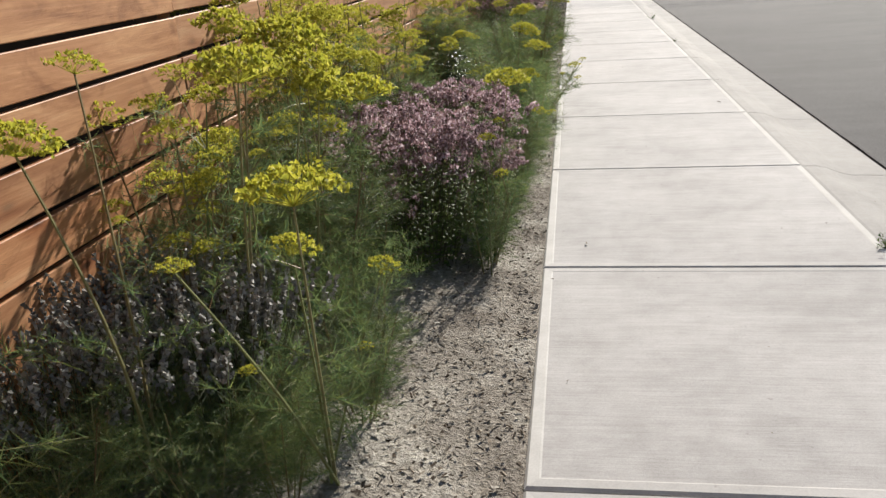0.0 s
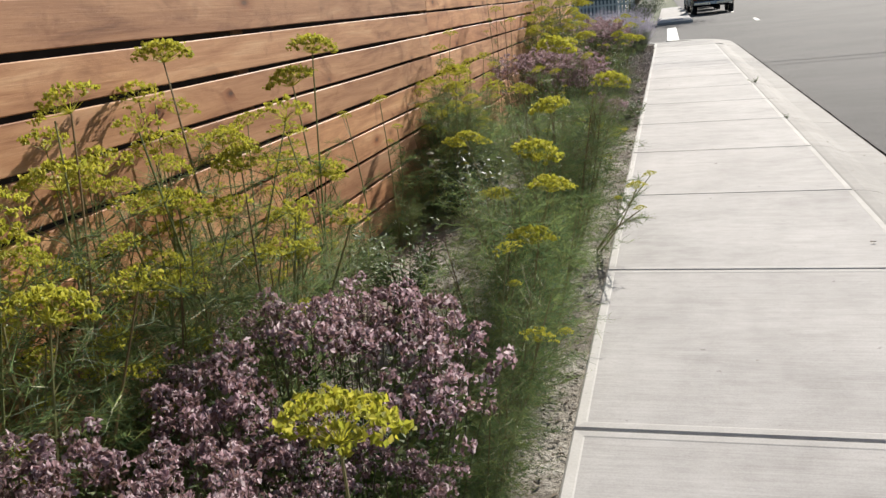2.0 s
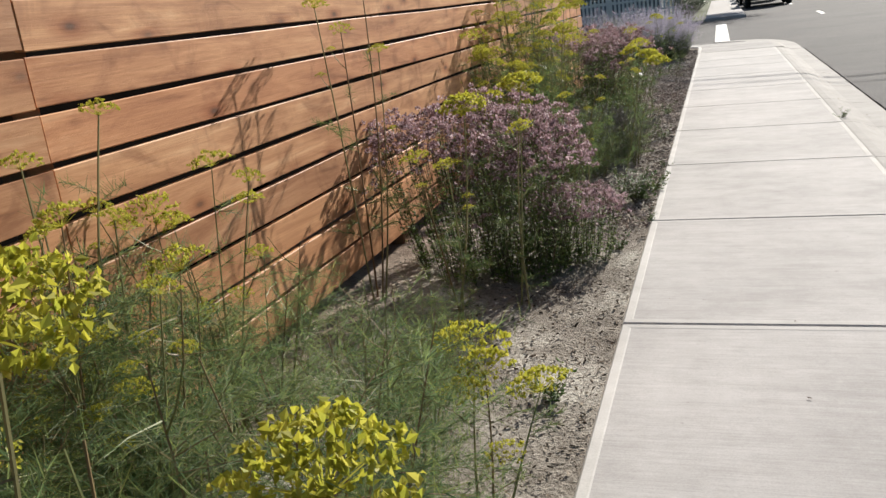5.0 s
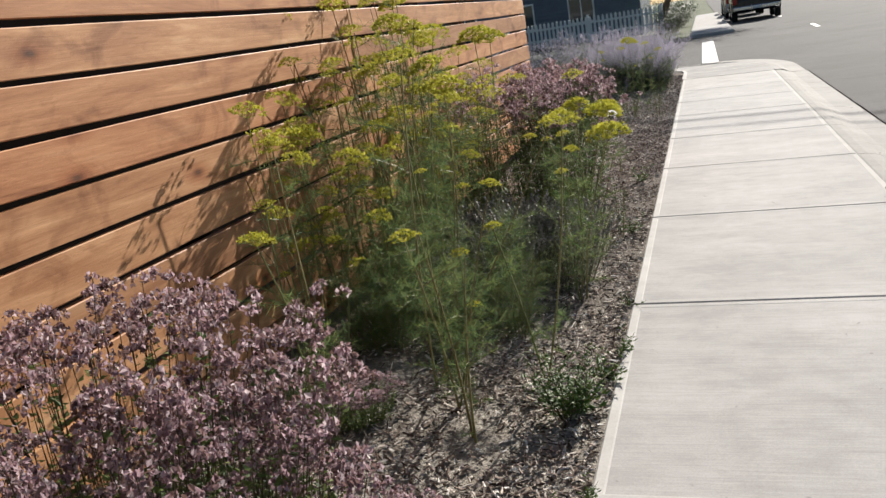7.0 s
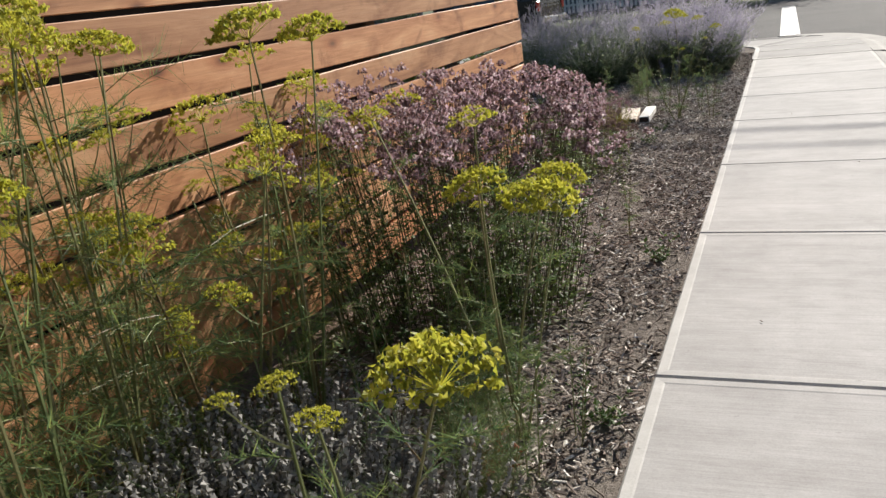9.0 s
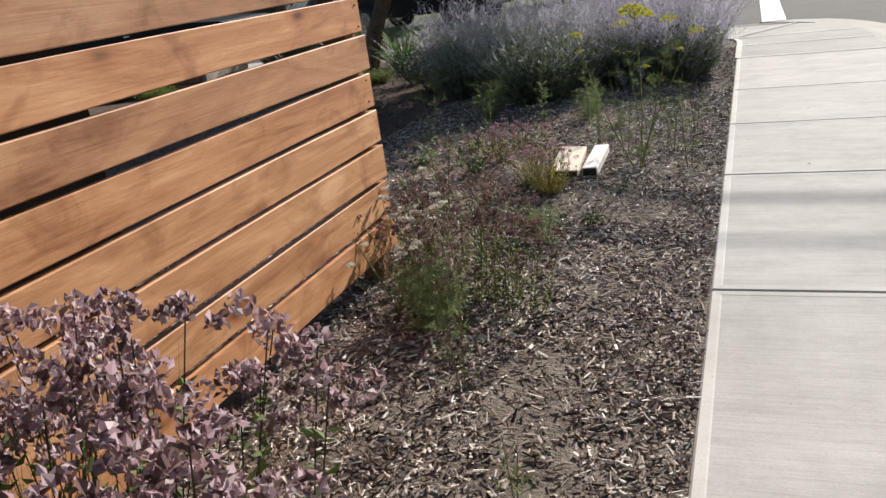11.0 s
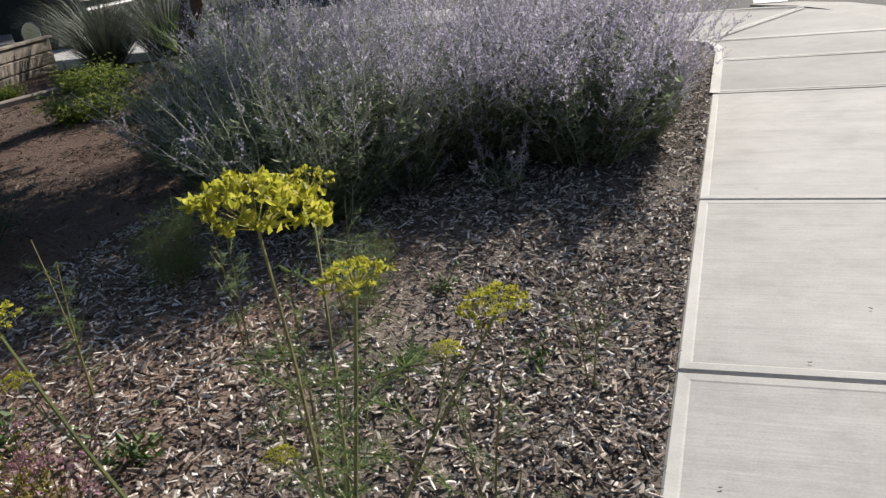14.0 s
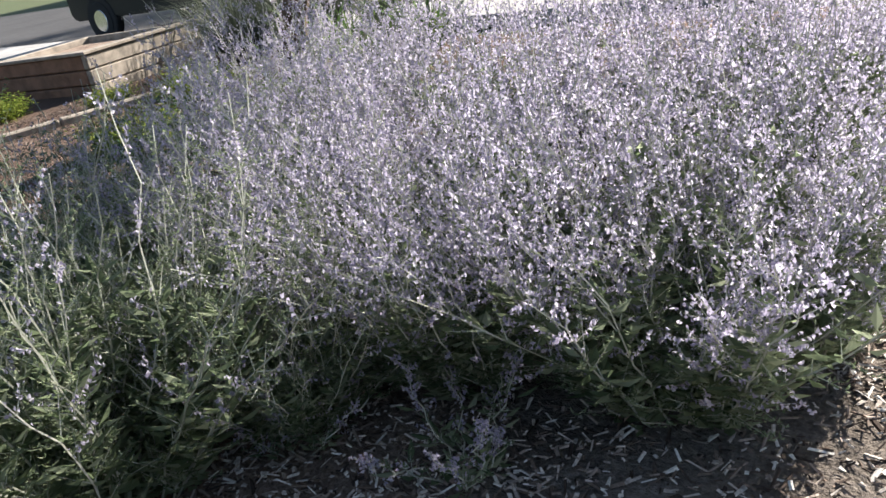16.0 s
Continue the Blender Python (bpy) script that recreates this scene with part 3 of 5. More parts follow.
def fence():
    ob = tagged(new("fence"), "horizontal cedar board fence with narrow dark gaps", "fence")
    rng = random.Random(5)
    for b in range(len(BAYS) - 1):
        y1, y0 = BAYS[b] - 0.002, BAYS[b + 1] + 0.002
        for k in range(13):
            n = 24
            g = Geo()
            z0 = GAP0 + PITCH * k + rng.uniform(-0.002, 0.002)
            ph = rng.uniform(0, 50)
            dx = rng.uniform(-0.004, 0.004)
            y1 = BAYS[b] - 0.002 - rng.uniform(0, 0.006)
            th = 0.03
            for i in range(n + 1):
                y = y0 + (y1 - y0) * i / n
                lift = 0.0066 * (y - 4.8)
                wob = 0.005 * noise.noise(Vector((y * 0.9, ph, 0))) + 0.0012 * noise.noise(Vector((y * 5, ph, 4)))
                wob2 = 0.005 * noise.noise(Vector((y * 0.9, ph + 9, 0)))
                lo, hi = z0 + 0.0085 + lift + wob, z0 + PITCH - 0.0085 + lift + wob2
                cup = 0.0025 * noise.noise(Vector((y * 0.4, ph, 9)))
                x = FX + dx
                e = 0.0018
                g.v += [(x - th, y, lo + e), (x - e, y, lo), (x + cup, y, lo + e * 1.4), (x + cup, y, hi - e * 1.4), (x - e, y, hi), (x - th, y, hi - e)]
            for i in range(n):
                for s in range(6):
                    t = (s + 1) % 6
                    g.f.append((i * 6 + s, i * 6 + t, i * 6 + 6 + t, i * 6 + 6 + s))
                    g.m.append(0)
            g.f += [(5, 4, 3, 2, 1, 0), tuple(n * 6 + s for s in range(6))]
            g.m += [0, 0]
            part("board", g, CEDAR, ob)
    for y in [FEND - 0.05] + [b for b in BAYS[1:]] + [(BAYS[i] + BAYS[i + 1]) / 2 for i in range(5)]:
        part("post", bevelled((FX - 0.126, y - 0.045, -0.1), (FX - 0.034, y + 0.045, 1.95), 0.006), POSTWOOD, ob, "square cedar post behind the boards")
    # nail heads at the end post and the bays
    nail = cylinder((0, 0, 0), "x", 0.0034, 0.006, 8, 0.001)
    first = part("nail", nail, NAIL, ob, "rusty nail head")
    spots = [(y, k, s) for y in [FEND - 0.045] for k in range(13) for s in (0.03, PITCH - 0.035)]
    for i, (y, k, s) in enumerate(spots):
        n = first if i == 0 else part("nail", first.data, None, ob)
        n.location = (FX - 0.0005, y + rng.uniform(-0.008, 0.008), GAP0 + PITCH * k + s + 0.0066 * (y - 4.8) + rng.uniform(-0.006, 0.006))
    return ob


fence()

# ---- plants ----


def arc_points(base, way, length, bend, n=6):
    """A stem that starts along way and bends towards the vector bend."""
    p, d = Vector(base), Vector(way).normalized()
    out = [p.copy()]
    for _ in range(n):
        d = (d + Vector(bend) / n).normalized()
        p = p + d * (length / n)
        out.append(p.copy())
    return out


def rand_dir(rng, up=0.3):
    a = rng.uniform(0, 6.283)
    return Vector((math.cos(a), math.sin(a), rng.uniform(-0.2, 1) * up + up * 0.5)).normalized()


def thread_leaf(g, stemg, base, way, size, rng, n=35):
    """A feathery leaf: a rachis with hair-fine branches in tufts."""
    pts = arc_points(base, way, size, (0, 0, -0.35), 4)
    stemg.tube([pts[0], pts[2], pts[4]], 0.0016, 0.0006)
    for _ in range(n):
        t = rng.uniform(0.15, 1.0)
        k = min(3, int(t * 4))
        p = pts[k].lerp(pts[k + 1], t * 4 - k)
        d = (Vector(way) * 0.5 + Vector((rng.gauss(0, 1), rng.gauss(0, 1), rng.gauss(0.1, 0.8)))).normalized()
        g.thread(p, d, size * rng.uniform(0.22, 0.55) * (1.15 - 0.5 * t), rng.uniform(0.0011, 0.0021))


def umbel_mesh(seed, r, rays, florets=11):
    """A domed flower head: rays that each carry a tuft of tiny yellow florets."""
    rng = random.Random(seed)
    g = Geo()
    for k in range(rays):
        rr = math.sqrt((k + 0.5) / rays)
        w = k * 2.39996
        tip = Vector((math.cos(w) * r * rr, math.sin(w) * r * rr, r * (0.72 - 0.5 * rr * rr) + rng.uniform(-0.004, 0.004)))
        g.thread((0, 0, 0), tip.normalized(), tip.length, 0.0022)
        for _ in range(florets):
            q = tip + Vector((rng.gauss(0, 0.0058), rng.gauss(0, 0.0058), rng.gauss(0, 0.0028)))
            g.petal(q, rng.uniform(0.0033, 0.0053), rng)
    return g.mesh("flower_head", UMBEL)


UMBELS = [umbel_mesh(s, 0.075, n) for s, n in ((1, 26), (2, 22), (3, 30))]
BROAD_UMBEL = umbel_mesh(4, 0.075, 40, 15)


def fennel(seed, height=1.2, stems=7, umbels=1.0, spread=0.14, leaves=7, leaf=0.17, big=1.0, even=0.68, branches=3, low=0.08):
    """Fennel: ribbed stems, thread-like foliage, flat yellow flower heads."""
    rng = random.Random(seed)
    st, fo = Geo(), Geo()
    ob = tagged(new("fennel"), "feathery green fennel with flat yellow flower heads in the bed", "plant", "fennel plants")

    def head(p, r):
        h = part("flower_head", rng.choice(UMBELS), None, ob, "flat yellow flower head")
        s = r / 0.075
        h.matrix_basis = Matrix.Translation(p) @ Euler((rng.uniform(-0.35, 0.35), rng.uniform(-0.35, 0.35), rng.uniform(0, 6))).to_matrix().to_4x4() @ Matrix.Diagonal((s, s, s, 1))
    for s in range(stems):
        h = height * rng.uniform(even, 1.0)
        a = rng.uniform(0, 6.283)
        base = (math.cos(a) * spread * 0.3, math.sin(a) * spread * 0.3, -0.03)
        way = Vector((math.cos(a) * spread * 1.1, math.sin(a) * spread * 1.1, 1))
        pts = arc_points(base, way, h, (rng.uniform(-0.2, 0.2), rng.uniform(-0.2, 0.2), 0.15), 7)
        st.tube(pts, 0.0055, 0.002, 4)
        for _ in range(leaves):
            t = rng.uniform(low, 0.9)
            k = min(6, int(t * 7))
            p = pts[k].lerp(pts[k + 1], t * 7 - k)
            thread_leaf(fo, st, p, rand_dir(rng, 0.5), leaf * rng.uniform(0.7, 1.3), rng)
        if rng.random() < umbels:
            head(pts[-1], rng.uniform(0.055, 0.09) * big)
        for _ in range(rng.randint(1, branches)):
            k = rng.randint(3, 6)
            br = arc_points(pts[k], rand_dir(rng, 0.9), h * rng.uniform(0.1, 0.24), (0, 0, 0.7), 3)
            st.tube(br, 0.0025, 0.0013)
            if rng.random() < umbels:
                head(br[-1], rng.uniform(0.035, 0.062) * big)
    part("stemwork", st, STEM, ob)
    part("foliage", fo, FENNEL, ob)
    return ob


def oregano(seed, height=0.55, radius=0.42, stems=200, flower=OREG_FLOWER, leaf=OREG_LEAF, heads=(2, 4), leaves=34):
    """A flowering herb clump: many stems with leaf pairs, topped with bunches of round purple heads."""
    rng = random.Random(seed)
    st, lf, fl = Geo(), Geo(), Geo()
    for s in range(stems):
        rr = math.sqrt(rng.random())
        a = rng.uniform(0, 6.283)
        bx, by = math.cos(a) * rr * radius * 0.66, math.sin(a) * rr * radius * 0.66
        h = height * (1.0 - 0.15 * rr * rr) * (rng.uniform(0.9, 1.06) if rng.random() < 0.92 else rng.uniform(0.6, 0.9))
        way = (math.cos(a) * rr * 0.3, math.sin(a) * rr * 0.3, 1)
        pts = arc_points((bx, by, -0.02), way, h, (rng.uniform(-0.15, 0.15), rng.uniform(-0.15, 0.15), 0.1), 4)
        st.tube(pts, 0.0017, 0.001)
        for _ in range(leaves):
            t = rng.uniform(0.03, 0.92)
            k = min(3, int(t * 4))
            p = pts[k].lerp(pts[k + 1], t * 4 - k)
            d = rand_dir(rng, 0.4)
            size = rng.uniform(0.8, 1.25) * (1.15 - 0.45 * t)
            lf.leaf(p, d, d.cross(Vector((0, 0, 1))).normalized(), 0.025 * size, 0.015 * size)
        bunch = [pts[4]]
        for _ in range(rng.randint(*heads)):
            bunch.append(pts[4] + Vector((rng.gauss(0, 0.027), rng.gauss(0, 0.027), rng.uniform(-0.065, 0.014))))
        for hd in bunch:
            if hd is not pts[4]:
                st.thread(pts[3], (hd - pts[3]).normalized(), (hd - pts[3]).length, 0.0016)
            wide = rng.uniform(0.013, 0.0215)
            for _ in range(24):
                d = Vector((rng.gauss(0, 1), rng.gauss(0, 1), abs(rng.gauss(0, 0.9)) - 0.25)).normalized()
                fl.petal(hd + d * wide * rng.uniform(0.65, 1.08), rng.uniform(0.0034, 0.0062), rng)
    ob = tagged(new("oregano_clump"), "bushy herb clump covered in faded purple-pink flower heads", "plant", "flowering herb clumps")
    part("stemwork", st, OREG_STEM, ob)
    part("foliage", lf, leaf, ob)
    part("bloom", fl, flower, ob, "faded purple-pink flower heads")
    return ob


def sage(seed, height=0.9, radius=0.7, stems=145, bloom=1.0, low_leaves=46, spread=0.85):
    """A silvery sage bush: pale stems with paired side shoots, grey-green leaves below, lavender whorls above."""
    rng = random.Random(seed)
    st, lf, fl = Geo(), Geo(), Geo()
    for s in range(stems):
        rr = math.sqrt(rng.random())
        a = rng.uniform(0, 6.283)
        out = Vector((math.cos(a), math.sin(a), 0))
        base = out * (rr * radius * 0.28) + Vector((0, 0, -0.02))
        h = height * rng.uniform(0.6, 1.1)
        way = out * (rr * spread) + Vector((0, 0, 1))
        n = 9
        pts = arc_points(base, way, h, out * rng.uniform(-0.45, 0.3) + Vector((rng.uniform(-0.35, 0.35), rng.uniform(-0.35, 0.35), 0.15)), n)
        pts = [p + Vector((rng.gauss(0, 0.008), rng.gauss(0, 0.008), 0)) if 0 < k else p for k, p in enumerate(pts)]
        st.tube(pts, 0.0030, 0.0010)
        turn = rng.uniform(0, 6.283)
        for b in range(11):
            t = 0.12 + 0.08 * b + rng.uniform(-0.02, 0.02)
            k = min(n - 1, int(t * n))
            p = pts[k].lerp(pts[k + 1], t * n - k)
            d = (pts[k + 1] - pts[k]).normalized()
            u = d.orthogonal().normalized()
            v = d.cross(u)
            turn += 1.571 + rng.uniform(-0.4, 0.4)
            blooming = rng.random() < bloom * (t - 0.22) * 2.2
            for sign in (1, -1):
                if rng.random() < 0.12:
                    continue
                side = (u * math.cos(turn) + v * math.sin(turn)) * sign
                length = rng.uniform(0.7, 1.2) * (0.165 - 0.11 * t) * height / 0.9
                q = arc_points(p, d * 0.75 + side, length, (0, 0, 0.45), 2)
                st.thread(q[0], (q[2] - q[0]).normalized(), (q[2] - q[0]).length, 0.0026)
                steps = max(4, int(length / 0.012))
                for w in range(1, steps + 1):
                    x = w / steps * 2
                    c = q[0].lerp(q[1], x) if x < 1 else q[1].lerp(q[2], x - 1)
                    if blooming:
                        for _ in range(2):
                            fl.petal(c + Vector((rng.gauss(0, 0.0032), rng.gauss(0, 0.0032), rng.gauss(0, 0.0025))), rng.uniform(0.003, 0.0048), rng)
                    else:
                        for _ in range(2):
                            e = rand_dir(rng, 0.6)
                            lf.leaf(c, e, e.cross(Vector((0, 0, 1))).normalized(), rng.uniform(0.008, 0.017), 0.005)
        for _ in range(low_leaves):
            t = rng.uniform(0.02, 0.58)
            k = min(n - 1, int(t * n))
            p = pts[k].lerp(pts[k + 1], t * n - k)
            d = rand_dir(rng, 0.5)
            lf.leaf(p + d * rng.uniform(0, 0.03), d, d.cross(Vector((0, 0, 1))).normalized(), rng.uniform(0.035, 0.065), rng.uniform(0.014, 0.025))
        for _ in range(int(26 * bloom)):
            t = rng.uniform(0.6, 1.0)
            k = min(n - 1, int(t * n))
            p = pts[k].lerp(pts[k + 1], t * n - k)
            fl.petal(p + Vector((rng.gauss(0, 0.005), rng.gauss(0, 0.005), 0)), rng.uniform(0.0024, 0.0044), rng)
    ob = tagged(new("russian_sage"), "tall silvery sage bush with hazy lavender flower spikes", "bush", "sage bushes")
    part("stemwork", st, SAGE_STEM, ob)
    part("foliage", lf, SAGE_LEAF, ob)
    part("bloom", fl, SAGE_FLOWER, ob, "hazy lavender flower spikes")
    return ob


def lavender(seed, height=0.34, radius=0.26, stems=170):
    rng = random.Random(seed)
    st, lf, fl = Geo(), Geo(), Geo()
    for s in range(stems):
        rr = math.sqrt(rng.random())
        a = rng.uniform(0, 6.283)
        out = Vector((math.cos(a), math.sin(a), 0))
        pts = arc_points(out * rr * radius * 0.5, out * rr * 0.55 + Vector((0, 0, 1)), height * rng.uniform(0.7, 1.1), (0, 0, 0.2), 3)
        st.tube(pts, 0.0013, 0.0008)
        for _ in range(16):
            t = rng.uniform(0.05, 0.7) * 3
            k = min(2, int(t))
            p = pts[k].lerp(pts[k + 1], t - k)
            d = (rand_dir(rng, 0.9) + Vector((0, 0, 0.5))).normalized()
            lf.leaf(p, d, d.orthogonal().normalized(), rng.uniform(0.018, 0.032), 0.0035)
        for k in range(11):
            p = pts[2].lerp(pts[3], 0.35 + 0.065 * k)
            fl.bud(p + Vector((rng.gauss(0, 0.003), rng.gauss(0, 0.003), 0)), 0.0042, rng)
    ob = tagged(new("lavender"), "low grey-green lavender with spent flower spikes", "plant", "lavender plants")
    part("stemwork", st, OREG_STEM, ob)
    part("foliage", lf, LAV_LEAF, ob)
    part("bloom", fl, LAV_FLOWER, ob, "spent pale grey flower spikes")
    return ob


def weed(seed, height=0.1, radius=0.12, leaves=90, mat=WEED_LEAF, size=0.03, name="weed", label="small bright green weed at the edge of the walk", width=0.55):
    rng = random.Random(seed)
    st, lf = Geo(), Geo()
    for s in range(max(5, leaves // 9)):
        out = rand_dir(rng, 0.1)
        pts = arc_points((0, 0, -0.01), Vector((out.x, out.y, height / radius * rng.uniform(0.3, 1.6))), math.hypot(height, radius) * rng.uniform(0.6, 1.1), (0, 0, 0.1), 3)
        st.tube(pts, 0.0018, 0.0008)
        for _ in range(9):
            t = rng.uniform(0.15, 1) * 3
            k = min(2, int(t))
            p = pts[k].lerp(pts[k + 1], min(1, t - k))
            d = rand_dir(rng, 0.5)
            lf.leaf(p, d, d.cross(Vector((0, 0, 1))).normalized(), size * rng.uniform(0.6, 1.3), size * width * rng.uniform(0.7, 1.2))
    ob = tagged(new(name), label, "plant", name + "s")
    part("stemwork", st, STEM, ob)
    part("foliage", lf, mat, ob)
    return ob


def yarrow_plant(seed, height=0.48, stems=9):
    """A thin plant whose stems end in small flat cream flower heads."""
    rng = random.Random(seed)
    st, lf, fl = Geo(), Geo(), Geo()
    for s in range(stems):
        d = rand_dir(rng, 0.1)
        pts = arc_points((d.x * 0.03, d.y * 0.03, -0.02), (d.x * 0.45, d.y * 0.45, 1), height * rng.uniform(0.7, 1.1), (0, 0, 0.15), 4)
        st.tube(pts, 0.0018, 0.001)
        for _ in range(12):
            t = rng.uniform(0.05, 0.8) * 4
            k = min(3, int(t))
            p = pts[k].lerp(pts[k + 1], t - k)
            w = rand_dir(rng, 0.4)
            lf.leaf(p, w, w.cross(Vector((0, 0, 1))).normalized(), rng.uniform(0.02, 0.04), 0.006)
        wide = rng.uniform(0.014, 0.024)
        for _ in range(46):
            a, r = rng.uniform(0, 6.283), wide * math.sqrt(rng.random())
            fl.petal(pts[4] + Vector((math.cos(a) * r, math.sin(a) * r, rng.uniform(-0.003, 0.004) - 6 * r * r)), rng.uniform(0.004, 0.0065), rng)
    ob = tagged(new("yarrow"), "thin plant with small cream flower heads by the fence end", "plant", "yarrows")
    part("stemwork", st, STEM, ob)
    part("foliage", lf, HERB_LEAF, ob)
    part("bloom", fl, YARROW, ob, "small flat cream flower heads")
    return ob


def leafy_stalk(seed, height=0.5, stems=3):
    """Slender upright stalks with whorls of small leaves and pale seed heads."""
    rng = random.Random(seed)
    st, lf = Geo(), Geo()
    for s in range(stems):
        d = rand_dir(rng, 0.2)
        pts = arc_points((d.x * 0.03, d.y * 0.03, -0.02), (d.x * 0.12, d.y * 0.12, 1), height * rng.uniform(0.7, 1.05), (rng.uniform(-0.1, 0.1), rng.uniform(-0.1, 0.1), 0.1), 6)
        st.tube(pts, 0.0026, 0.0012, 4)
        for w in range(9):
            t = 0.18 + 0.09 * w
            k = min(5, int(t * 6))
            p = pts[k].lerp(pts[k + 1], min(1.0, t * 6 - k))
            for _ in range(rng.randint(4, 8)):
                e = rand_dir(rng, 0.6)
                lf.leaf(p + e * rng.uniform(0, 0.02), e, e.cross(Vector((0, 0, 1))).normalized(), rng.uniform(0.012, 0.026), rng.uniform(0.006, 0.011))
    ob = tagged(new("weed_stalk"), "slender upright green stalk with whorls of small leaves", "plant", "weed stalks")
    part("stemwork", st, STEM, ob)
    part("foliage", lf, WEED_LEAF, ob)
    return ob


def grass_tuft(seed, height=0.35, radius=0.15, blades=160, mat=GRASS, width=0.005, label="tuft of yellowing green grass", name="grass_tuft"):
    rng = random.Random(seed)
    g = Geo()
    for _ in range(blades):
        a = rng.uniform(0, 6.283)
        rr = math.sqrt(rng.random())
        out = Vector((math.cos(a), math.sin(a), 0))
        pts = arc_points(out * rr * radius * 0.35, out * rr * 0.7 + Vector((0, 0, 1)), height * rng.uniform(0.55, 1.1), out * 0.5 + Vector((0, 0, -0.35)), 4)
        s = out.cross(Vector((0, 0, 1))).normalized() * width * rng.uniform(0.6, 1.2)
        i = len(g.v)
        for k, p in enumerate(pts):
            w = 1 - 0.9 * k / 4
            g.v += [tuple(p - s * w), tuple(p + s * w)]
        for k in range(4):
            g.f.append((i + 2 * k, i + 2 * k + 1, i + 2 * k + 3, i + 2 * k + 2))
            g.m.append(0)
    ob = tagged(new(name), label, "grass", name + "s")
    part("foliage", g, mat, ob)
    return ob


def leafy_shrub(seed, height=0.5, radius=0.25, leaves=700, mat=SHRUB_LEAF, size=0.045, label="small dark glossy-leaved shrub against the fence"):
    rng = random.Random(seed)
    st, lf = Geo(), Geo()
    stems = max(6, leaves // 40)
    for s in range(stems):
        rr = math.sqrt(rng.random())
        a = rng.uniform(0, 6.283)
        out = Vector((math.cos(a), math.sin(a), 0))
        pts = arc_points(out * rr * radius * 0.2, out * rr * radius / height * 1.4 + Vector((0, 0, 1)), height * rng.uniform(0.6, 1.05), (0, 0, 0.1), 5)
        st.tube(pts, 0.004, 0.0012)
        for _ in range(leaves // stems):
            t = rng.uniform(0.15, 1) ** 0.8 * 5
            k = min(4, int(t))
            p = pts[k].lerp(pts[k + 1], min(1, t - k)) + Vector((rng.gauss(0, radius * 0.12), rng.gauss(0, radius * 0.12), rng.gauss(0, radius * 0.08)))
            d = rand_dir(rng, 0.35)
            lf.leaf(p, d, d.cross(Vector((0, 0, 1))).normalized(), size * rng.uniform(0.6, 1.2), size * 0.5 * rng.uniform(0.7, 1.2))
    ob = tagged(new("shrub"), label, "shrub", "low shrubs")
    part("stemwork", st, OREG_STEM, ob)
    part("foliage", lf, mat, ob)
    return ob


def put(ob, x, y, turn=0, size=1.0, tall=1.0, dz=0.0):
    ob.matrix_basis = Matrix.Translation((x, y, bed_height(x, y) + dz)) @ Matrix.Rotation(radians(turn), 4, "Z") @ Matrix.Diagonal((size, size, size * tall, 1))
    return ob


def more(ob, x, y, turn=0, size=1.0, tall=1.0, dz=0.0):
    m = Matrix.Translation((x, y, bed_height(x, y) + dz)) @ Matrix.Rotation(radians(turn), 4, "Z")
    c = copy_thing(ob, m)
    c.scale = (size, size, size * tall)
    return c


# tall fennel against the fence and beside the walk
F = [fennel(11, 1.1, 8, 0.95, 0.2, 13, 0.2), fennel(12, 1.2, 6, 0.85, 0.14, 9, 0.16), fennel(13, 0.95, 8, 0.95, 0.24, 14, 0.22), fennel(14, 0.9, 12, 0.0, 0.26, 24, 0.23), fennel(15, 0.5, 3, 1.0, 0.25, 9, 0.12, 1.45, 0.8, 1), fennel(16, 1.5, 8, 0.6, 0.12, 16, 0.2)]
thin_stalk = fennel(17, 0.75, 2, 0.0, 0.05, 11, 0.11)
put(F[0], -1.0, 1.65, 0)
put(F[1], -1.03, 2.55, 40, 0.9)
put(F[2], -0.92, 1.05, 80, 0.95)
put(F[3], -0.24, 5.0, 20, 0.98)
put(F[4], -0.2, 6.25, 100, 0.85)
put(F[5], -0.95, 10.75, 0)
